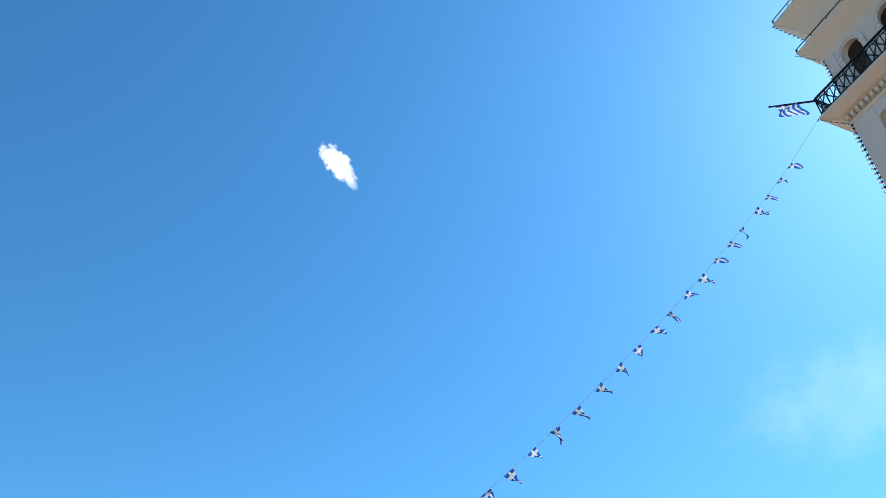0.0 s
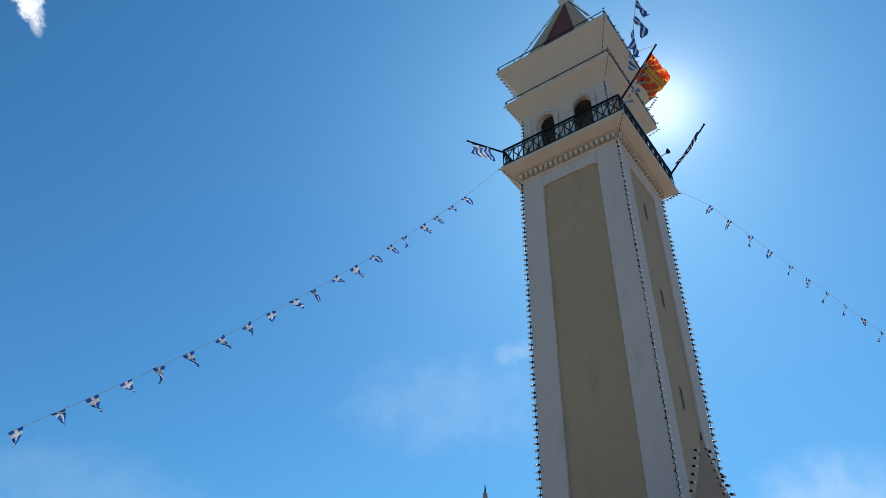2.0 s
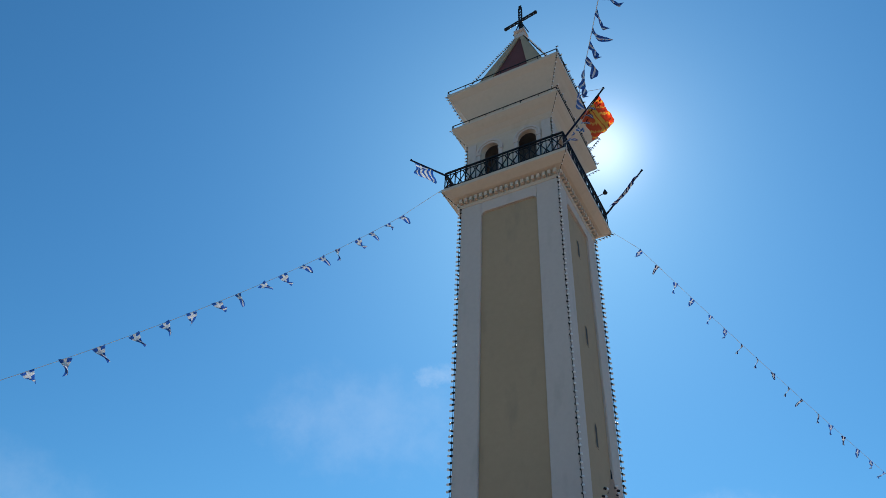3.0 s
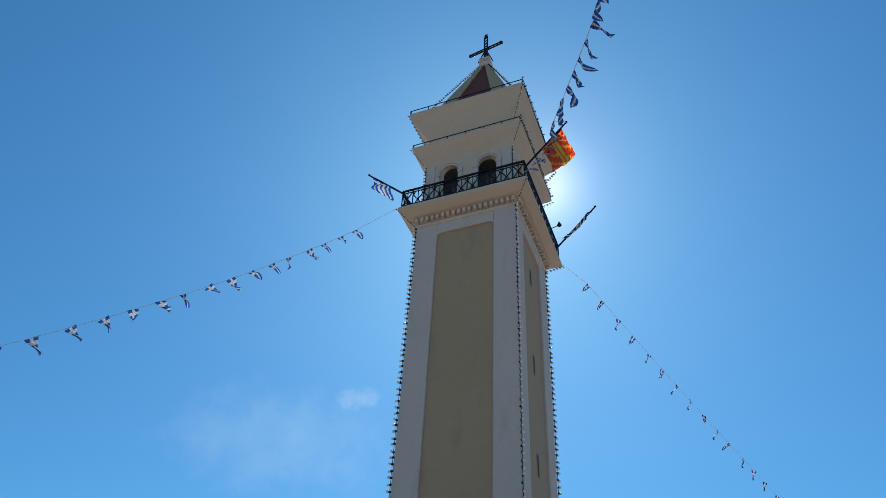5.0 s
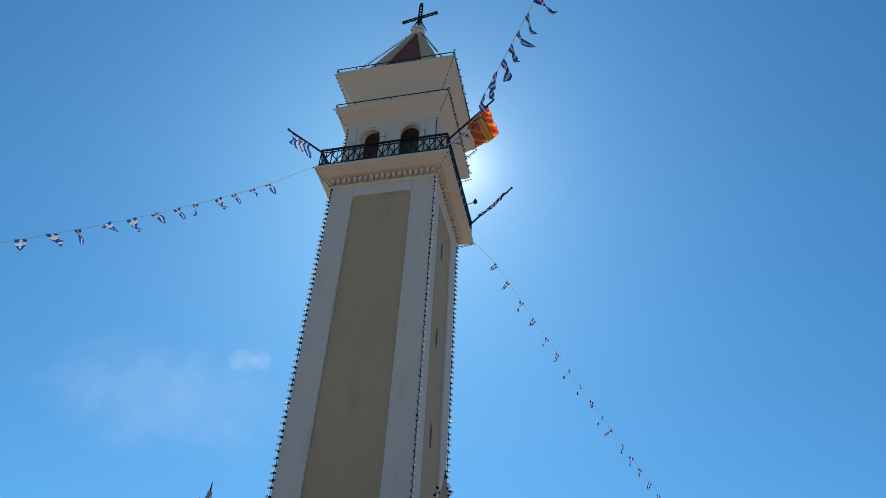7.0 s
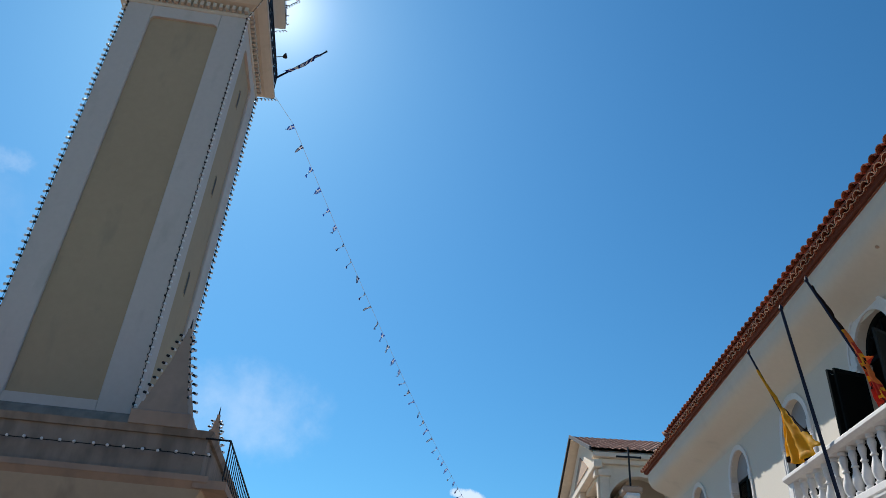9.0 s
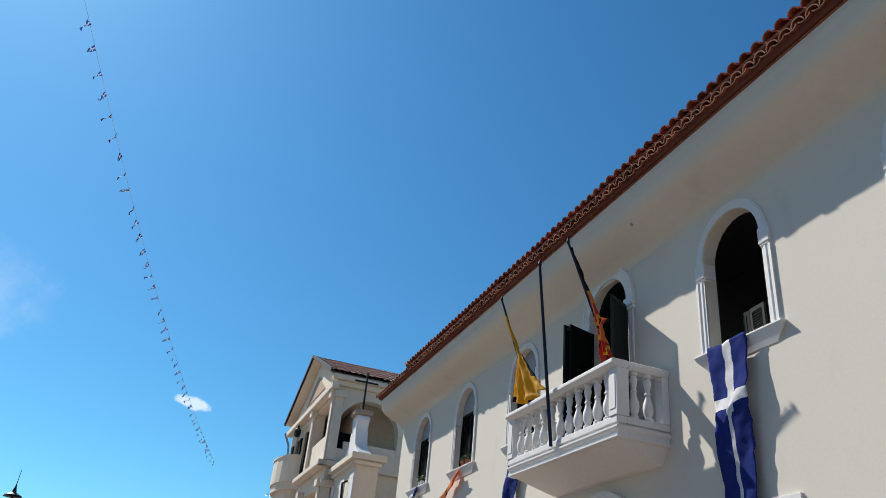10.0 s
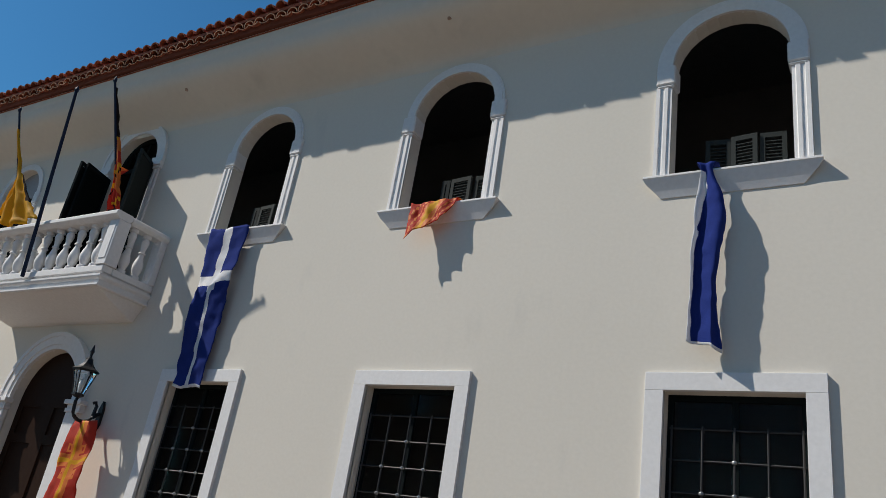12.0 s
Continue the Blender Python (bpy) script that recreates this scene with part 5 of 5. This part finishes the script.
PENNANTS = [pennant(k) for k in range(9)]
SMALL = [pennant(40 + k, 0.1 * (k - 3), 0.18, M_BLUE if k % 2 else M_PBLUE) for k in range(8)]
STREAMING = [pennant(20 + k, 0.0 + 0.06 * k, 0.12) for k in range(8)]


def bunting(label, A, B, sag, step, first, count, reach, seed, wind, start, end=None, size=1.0, shapes=PENNANTS):
    """A string from start on to the line A to B and on to reach (in lengths A to B), with count pennants, the first at that many steps from A."""
    rnd = random.Random(seed)
    A, B = Vector(A), Vector(B)

    def at(k):
        p = A.lerp(B, k)
        p.z -= 4 * sag * k * (1 - k)
        return p

    t = thing("bunting", label, "bunting", "strings of flags")
    k0 = first * step
    line = [Vector(start)] + [at(k0 + (reach - k0) * i / 60) for i in range(61)] + ([Vector(end)] if end else [])
    part("cord", tube(bmesh.new(), line, 0.009, 5), M_TRIM, t, "thin pale cord")
    run = (B - A).normalized()
    level = Vector((run.x, run.y, 0)).normalized()
    yaw = math.degrees(math.atan2(level.y, level.x))
    rise = -math.degrees(math.asin(run.z))
    for i in range(count):
        k = (i + first + rnd.uniform(-0.08, 0.08)) * step
        o = part("pennant", shapes[rnd.randrange(len(shapes))], None, t)
        o.matrix_world = Matrix.Translation(at(k)) @ pose(0, 0, 0, 0, 0, yaw) @ pose(0, 0, 0, rnd.gauss(wind, 17), rise * 0.9 + rnd.gauss(0, 7), rnd.gauss(0, 14)) @ Matrix.Scale(size * rnd.uniform(0.9, 1.08), 4)


bunting("string of small blue and white pennants across the square", (-14.92, -23.05, 26.41), (-7.92, -24.31, 17.53), 0.182, 0.10, 1.78, 20, 2.1, 1, 14, on_tower((-2.86, -2.86, 25.1)), None, 0.79)
bunting("string of small blue and white pennants towards the roofs", (-21.09, -16.32, 26.44), (-73.81, -3.54, 17.23), 1.321, 0.024, 1.46, 44, 1.09, 2, 30, on_tower((2.86, 2.86, 25.1)), None, 0.85, SMALL)
bunting("string of small blue and white pennants from tower to hall", (-13.07, -14.76, 22.67), (6.31, -3.18, 9.19), 0.427, 0.0295, 9.66, 22, 0.97, 3, 12, on_tower((4.67, -2.55, 28.25)), (6.4, -0.8, 9.3), 0.85, STREAMING)
bunting("short tail of pennants tied from the pole to the gallery", on_tower((4.0, -2.6, 27.4)), on_tower((2.78, -2.80, 25.4)), 0.25, 0.16, 0.3, 6, 1.0, 4, 20, on_tower((4.3, -2.56, 27.8)), None, 0.7, STREAMING)

# ---- the neighbouring house ----
house = thing("house", "cream gabled house with arcaded balconies and a tiled roof", "house", at=pose(-31.06, 1.09, -0.167, 0, 0, 0.43) @ Matrix.Scale(1.178, 4))
HX, HY0, HY1, HE = 4.1, -2.0, 9.0, 10.08
side_holes = []
for z0, sp in ((1.0, 2.6), (4.4, 5.5), (7.55, 8.55)):
    for yc in (-0.7, 2.2):
        side_holes.append([(p[0], p[1]) for p in arch_loop(yc, 1.12, z0, sp - 0.25 if z0 < 2 else sp - 0.3)])
part("side_wall", holed_wall(bmesh.new(), rect_loop(HY0, HY1, 0, HE), side_holes, lambda p, k: (HX - 0.35 * k, p[0], p[1])), M_HOUSE, house)
front_holes = []
for z0 in (0.2, 4.05, 7.2):
    for xc in (-2.7, -0.9):
        front_holes.append(arch_loop(xc, 0.42, z0 if z0 > 1 else 0.1, z0 + 1.75))
    front_holes.append(rect_loop(0.9, 3.5, z0 + (0.9 if z0 > 1 else 0.0), z0 + 2.2))
gable = [(-HX, 0), (HX - 0.352, 0), (HX - 0.352, HE), (0, 11.85), (-HX, HE)]
part("front_wall", holed_wall(bmesh.new(), gable, front_holes, lambda p, k: (p[0], HY0 + 0.35 * k, p[1])), M_HOUSE, house)
part("back_wall", boxes((-HX, HX, HY1 - 0.3, HY1, 0, HE), (-HX, -HX + 0.3, HY0 + 0.352, HY1 - 0.3, 0, HE)), M_HOUSE, house)
part("inside", boxes((-HX + 0.4, HX - 2.2, HY0 + 1.4, HY1 - 0.5, 0.1, HE - 0.2)), M_HOUSE, house, "shaded inner walls behind the arcades")
for z in (0.05, 3.75, 6.9):
    part("balcony_floor", boxes((-HX + 0.36, HX - 0.36, HY0 + 0.36, HY1 - 0.4, z, z + 0.2)), M_HOUSE, house)
    for y, w in ((-0.95, 0.42), (2.2, 0.42)):
        part("arcade_door", boxes((HX - 2.2, HX - 2.15, y - w, y + w, z + 0.2, z + 1.75)), M_SHUT, house, "dark shuttered door behind the arcade")
    part("front_door", boxes((1.4, 3.0, HY0 + 1.34, HY0 + 1.39, z + 0.2, z + 2.3)), M_SHUT, house)
part("ceiling_slab", boxes((-HX + 0.36, HX - 0.36, HY0 + 0.36, HY1 - 0.4, HE - 0.2, HE - 0.02)), M_HOUSE, house)
for z in (3.75, 6.9):
    part("string_course", boxes((HX + 0.002, HX + 0.22, HY0 - 0.3, HY1, z - 0.02, z + 0.16), (-0.2, HX + 0.22, HY0 - 0.32, HY0 - 0.003, z - 0.02, z + 0.16), bevel=0.02), M_HOUSE, house)
    part("parapet", boxes((HX - 0.16, HX - 0.01, HY0 + 0.5, HY0 + 2.55, z + 0.18, z + 0.92)), M_HOUSE, house)
    # Round-fronted balcony of the gable side.
    loop = [(-3.9, HY0)] + [(-2.3 + 1.75 * math.cos(math.pi * k / 10) * -1, HY0 - 0.82 * math.sin(math.pi * k / 10)) for k in range(11)] + [(-0.5, HY0)]
    z += 0.30 if z > 5 else 0.45
    b = along_z(bmesh.new(), loop, z - 0.12, z + 0.05)
    along_z(b, [(x * 0.94 - 0.14, HY0 + (y - HY0) * 0.92) for x, y in loop], z - 0.42, z - 0.12)
    along_z(b, [(x * 0.8 - 0.46, HY0 + (y - HY0) * 0.7) for x, y in loop], z - 0.75, z - 0.42)
    part("round_balcony", b, M_HOUSE, house)
    rim = loop[1:-1]
    rim = rim + [(x * 0.94 - 0.14, HY0 + (y - HY0) * 0.88) for x, y in rim[::-1]]
    part("balcony_parapet", holed_wall(bmesh.new(), rim, [], lambda p, k, z=z: (p[0], p[1], z + 0.05 + 0.8 * k)), M_HOUSE, house)
    part("parapet_coping", holed_wall(bmesh.new(), [(-2.2 + (x + 2.2) * 1.03, HY0 + (y - HY0) * 1.04) for x, y in rim], [], lambda p, k, z=z: (p[0], p[1], z + 0.852 + 0.06 * k)), M_HOUSE, house)
    z -= 0.30 if z > 5 else 0.45
    for xc in (-2.7, -0.9):
        part("casement", boxes((xc - 0.42, xc + 0.42, HY0 + 0.2, HY0 + 0.25, z + 0.3, z + 2.4)), M_DARK, house, "dark window")
        for s_ in (-1, 1):
            part("shutter", boxes((xc + s_ * 0.62 - 0.2, xc + s_ * 0.62 + 0.2, HY0 - 0.07, HY0 - 0.015, z + 0.3, z + 2.05)), M_SHUT, house, "dark open shutter")
    part("wall_lamp", lathe(bmesh.new(), [(0.05, 0), (0.12, 0.05), (0.15, 0.3), (0.08, 0.36), (0.02, 0.5)], 8, (-1.8, HY0 - 0.2, z + 2.15)), M_IRON, house, "dark wall lantern")
for y in (HY0 - 0.06, 0.62 + 0.12, 3.5):
    for z in (4.0, 7.1):
        part("pilaster", boxes((HX + 0.003, HX + 0.10, y, y + 0.32, z, z + 2.2), (HX + 0.003, HX + 0.2, y - 0.06, y + 0.38, z + 2.2, z + 2.42), bevel=0.015), M_HOUSE, house)
for xc in (0.75, HX - 0.16):
    for z in (4.0, 7.1):
        part("pilaster", boxes((xc - 0.15, xc + 0.15, HY0 - 0.12, HY0 - 0.003, z, z + 2.2), (xc - 0.22, xc + 0.22, HY0 - 0.22, HY0 - 0.003, z + 2.2, z + 2.45), bevel=0.015), M_HOUSE, house)
for yc in (-0.7, 2.2):
    for sp in (5.2, 8.25):
        lp = [(yc + r * math.cos(math.pi * i / 16), sp + r * math.sin(math.pi * i / 16)) for r, order in ((1.12, range(17)), (1.28, range(16, -1, -1))) for i in order]
        part("arch_band", holed_wall(bmesh.new(), lp, [], lambda p, k: (HX + 0.05 * (1 - k), p[0], p[1])), M_HOUSE, house)
part("gable_panel", along_y(bmesh.new(), [(-1.7, 10.3), (1.7, 10.3), (0, 11.2)], HY0 - 0.03, HY0 + 0.02), M_BASE, house, "brown triangular gable vent")
part("gable_cornice", boxes((-HX - 0.2, HX + 0.3, HY0 - 0.28, HY0 - 0.003, 9.55, 9.8), bevel=0.03), M_HOUSE, house)
for s_ in (-1, 1):
    rf = bmesh.new()
    # Barrel tiles in courses: ridges along the slope, a small step at every course.
    courses, cols = 15, 46 * 4
    grid = []
    for c_ in range(courses):
        for lift, f in ((0.035, c_ / courses), (0.0, (c_ + 0.97) / courses)):
            grid.append([rf.verts.new((s_ * (HX + 0.36) * (1 - f), HY0 - 0.36 + 0.06 * k, 10.15 + 1.87 * f + lift + 0.04 * abs(math.sin(math.pi * k / 4)) + 0.008 * math.sin(k * 1.9 + c_ * 2.3))) for k in range(cols + 1)])
    for ga, gb in zip(grid, grid[1:]):
        for k in range(cols):
            rf.faces.new((ga[k], ga[k + 1], gb[k + 1], gb[k]))
    flat = [[rf.verts.new((v.co.x, v.co.y, z_)) for v in (g_[0], g_[-1])] for g_, z_ in ((grid[0], 10.08), (grid[-1], 11.93))]
    rf.faces.new((flat[0][0], flat[0][1], flat[1][1], flat[1][0])).material_index = 1
    part("roof_slope", rf, [M_OLDTILE, M_HOUSE], house, "weathered terracotta tiles")
    part("verge", prism(bmesh.new(), [(0, 11.97), (s_ * (HX + 0.40), 10.09), (s_ * (HX + 0.40), 10.22), (0, 12.10)], lambda p, q: (p[0], HY0 - 0.44 + 0.075 * q, p[1])), M_VERGE, house, "dark verge board")
part("soffit", boxes((HX + 0.003, HX + 0.18, HY0 - 0.1, HY1, 9.72, 9.9), (HX + 0.003, HX + 0.34, HY0 - 0.3, HY1, 9.902, 10.078), bevel=0.02), M_HOUSE, house)
part("downpipe", tube(bmesh.new(), [(-HX - 0.45, HY0 - 0.3, 9.75), (-HX - 0.2, HY0 - 0.1, 9.2), (-HX - 0.08, HY0 - 0.08, 8.9), (-HX - 0.08, HY0 - 0.08, 0.1)], 0.05, 6), M_STEEL, house)

# ---- the stone pillar with its cross ----
pil = thing("gate_pillar", "white stone gate pier with scrolled top and iron cross", "pillar", at=pose(-24.5, -0.447, 0))
part("shaft", boxes((-1.68, 1.92, -0.40, 0.44, 0, 7.46), bevel=0.01), M_HOUSE, pil)
for a, b in ((-1.68, -1.1), (-0.1, 0.5), (1.3, 1.918)):
    part("corner_strip", boxes((a, b, -0.44, -0.402, 4.6, 7.18), bevel=0.01), M_TRIM, pil)
part("panel_foot", boxes((-1.68, 1.918, -0.44, -0.402, 0, 4.0), bevel=0.01), M_HOUSE, pil)
for z, d in ((7.45, 0.52), (7.61, 0.656)):
    part("capital", boxes((-1.7, 1.53 + d, -d, d, z + 0.003, z + (0.23 if d > 0.6 else 0.16)), bevel=0.02), M_HOUSE, pil)
part("lower_cornice", boxes((-1.7, 2.12, -0.62, 0.60, 4.3, 4.48), (-1.7, 2.02, -0.54, 0.52, 4.18, 4.297), bevel=0.02), M_HOUSE, pil)
scroll = [(1.30, 7.845), (1.34, 8.0), (1.22, 8.12), (0.86, 8.24), (0.58, 8.5), (0.42, 8.85), (0.33, 9.15), (0.34, 9.38), (0.42, 9.54), (0.36, 9.66)]
scroll += [(-a, b) for a, b in scroll[::-1]]
part("scrolled_top", along_y(bmesh.new(), scroll, -0.24, 0.24), M_TRIM, pil, soft=True)
part("scroll_foot", boxes((-1.0, 1.0, -0.36, 0.36, 7.843, 8.06), bevel=0.03), M_TRIM, pil)
part("cap_block", square(bmesh.new(), [(0.26, 9.655), (0.36, 9.72), (0.36, 9.88), (0.2, 9.95)]), M_BASE, pil)
arms = bmesh.new()
box(arms, -0.035, 0.035, -0.032, 0.032, 9.9, 11.47)
box(arms, -0.03, 0.03, -0.44, 0.44, 11.09, 11.15)
for q in ((0, -0.46, 11.12), (0, 0.46, 11.12), (0, 0, 11.49)):
    lathe(arms, [(0.01, -0.05), (0.045, 0.0), (0.01, 0.05)], 6, q)
part("iron_cross", arms, M_IRON, pil, "dark iron cross")
part("wall_lamp", tube(bmesh.new(), [(1.0, -0.42, 7.0), (1.0, -0.6, 6.9), (1.0, -0.57, 6.4), (1.0, -0.46, 6.2)], 0.045, 6), M_IRON, pil)

# ---- far roofs, mast and trees at the end of the street ----
far = thing("far_house", "orange plastered house with a flat roof far down the street", "house", "far houses", at=pose(-56, 2.9, 0))
part("wall", boxes((2.6, 5, -4.4, 4.5, 0, 8.0)), M_ORANGEH, far)
part("roof", boxes((2.4, 5.2, -4.5, 4.7, 8.0, 8.12)), M_FARTILE, far)
part("annex", boxes((5.2, 6.4, -5.4, -1.2, 0, 6.9)), M_ORANGEH, far)
part("annex_roof", boxes((5.1, 6.5, -5.5, -1.1, 6.9, 7.0)), M_FARTILE, far)
for z in (1.0, 4.3):
    for y in (-2.2, -0.2, 2.0):
        wn = part("window", boxes((5.0, 5.06, y - 0.5, y + 0.5, z, z + 1.5)), M_TRIM, far, "white framed window")
        part("pane", boxes((5.062, 5.07, y - 0.4, y + 0.4, z + 0.1, z + 1.4)), M_DARK, wn)
far = thing("far_house", "beige plastered house with awnings far down the street", "house", "far houses", at=pose(-55.2, -5.6, 0))
part("wall", boxes((-5, 5, -4.6, 3.4, 0, 7.1)), M_BEIGEH, far)
part("roof", prism(bmesh.new(), [(-5.4, 7.1), (5.4, 7.1), (5.4, 7.22), (0.0, 8.45), (-5.4, 7.22)], lambda p, k: (p[0], -5.0 + (9.0 - 0.5 * (p[1] > 8)) * k + 0.4 * (p[1] > 8), p[1])), M_FARTILE, far)
part("awning", prism(bmesh.new(), [(5.0, 6.9), (7.4, 6.35), (7.4, 6.22), (5.0, 6.77)], lambda p, k: (p[0], -2.5 + 6.5 * k, p[1])), M_AWNING, far, "faded beige sloping awning")
part("chimney", boxes((2.0, 2.7, 0.2, 0.9, 7.4, 8.7)), M_BEIGEH, far)
for y in (-2.5, 0.5):
    wn = part("window", boxes((5.0, 5.06, y - 0.6, y + 0.6, 3.4, 5.0)), M_TRIM, far, "white framed window")
    part("pane", boxes((5.062, 5.07, y - 0.5, y + 0.5, 3.5, 4.9)), M_DARK, wn)


def aerial(x, y, z, h, n, turn):
    t = thing("roof_aerial", "thin metal television aerial on a far roof", "aerial", "roof aerials", at=pose(x, y, z, 0, 0, turn))
    part("mast", tube(bmesh.new(), [(0, 0, 0), (0, 0, h)], 0.025, 5), M_STEEL, t)
    part("boom", tube(bmesh.new(), [(0, -0.8, h * 0.95), (0, 0.9, h * 0.98)], 0.02, 5), M_STEEL, t)
    for i in range(n):
        yy = -0.75 + 1.6 * i / n
        part("rod", tube(bmesh.new(), [(-0.3, yy, h * 0.96), (0, yy, h * 0.965 - 0.12), (0.3, yy, h * 0.965 + 0.15)], 0.014, 4), M_STEEL, t)


aerial(-52, 0.7, 8.15, 2.5, 5, 12)
aerial(-52, 0.05, 8.15, 1.5, 4, -20)
aerial(-55, -3.6, 8.4, 0.75, 6, 8)
aerial(-51, -2.6, 7.7, 1.0, 6, 40)
aerial(-51, -2.2, 7.7, 0.75, 5, -35)
t = thing("lattice_mast", "slim lattice mast on a far roof", "mast", at=pose(-53.0, 0.9, 8.15))
lm = bmesh.new()
for dy in (-0.35, 0.35):
    tube(lm, [(0, dy * 1.4, 0), (0, dy * 0.5, 2.7)], 0.022, 5)
for i in range(5):
    f = i / 5
    tube(lm, [(0, -0.49 + 0.31 * f, 2.7 * f), (0, 0.49 - 0.31 * f - 0.06, 2.7 * f + 0.54)], 0.014, 4)
part("mast_frame", lm, M_STEEL, t)


def tree(x, y, h, seed):
    rnd = random.Random(seed)
    t = thing("tree", "dark green broadleaf tree far down the street", "tree", "far trees", at=pose(x, y, 0))
    tr = tube(bmesh.new(), [(0, 0, 0), (0.1, 0, h * 0.35), (0, 0.1, h * 0.7)], [0.25, 0.18, 0.06], 8)
    for k in range(6):
        a = k * 1.05
        tube(tr, [(0.05, 0, h * (0.35 + 0.05 * k)), (0.9 * math.cos(a), 0.9 * math.sin(a), h * (0.5 + 0.06 * k)), (1.5 * math.cos(a), 1.5 * math.sin(a), h * (0.62 + 0.05 * k))], [0.1, 0.06, 0.02], 6)
    part("trunk", tr, M_WOOD, t)
    v, f = [], []
    clumps = [(rnd.gauss(0, 1.1), rnd.gauss(0, 1.1), h * rnd.uniform(0.55, 0.97), rnd.uniform(0.4, 0.9)) for _ in range(26)]
    for cx, cy, cz, r in clumps:
        for _ in range(70):
            d = Vector((rnd.gauss(0, 1), rnd.gauss(0, 1), rnd.gauss(0, 0.8))).normalized() * r * rnd.uniform(0.5, 1.05)
            c = Vector((cx, cy, cz)) + d
            s1, s2 = Vector((rnd.gauss(0, 1), rnd.gauss(0, 1), rnd.gauss(0, 1))).normalized() * 0.10, Vector((rnd.gauss(0, 1), rnd.gauss(0, 1), rnd.gauss(0, 1))).normalized() * 0.16
            n = len(v)
            v += [c - s1, c + s2, c + s1, c - s2]
            f.append((n, n + 1, n + 2, n + 3))
    me = bpy.data.meshes.new("crown")
    me.from_pydata(v, [], f)
    me.materials.append(M_LEAF)
    part("crown", me, None, t)


tree(-50, -12.2, 7.2, 1)
tree(-53, -10.2, 7.0, 2)
t = thing("street_lamp", "dark street lamp post with a round hood", "street lamp", at=pose(-40, -13.95, 0))
part("post", tube(bmesh.new(), [(0, 0, 0), (0, 0, 7.15)], [0.09, 0.05], 8), M_IRON, t)
part("hood", lathe(bmesh.new(), [(0.05, 6.65), (0.45, 6.7), (0.4, 6.8), (0.12, 6.93), (0.06, 7.15), (0.02, 7.35), (0.012, 8.05)], 12), M_IRON, t, soft=True)
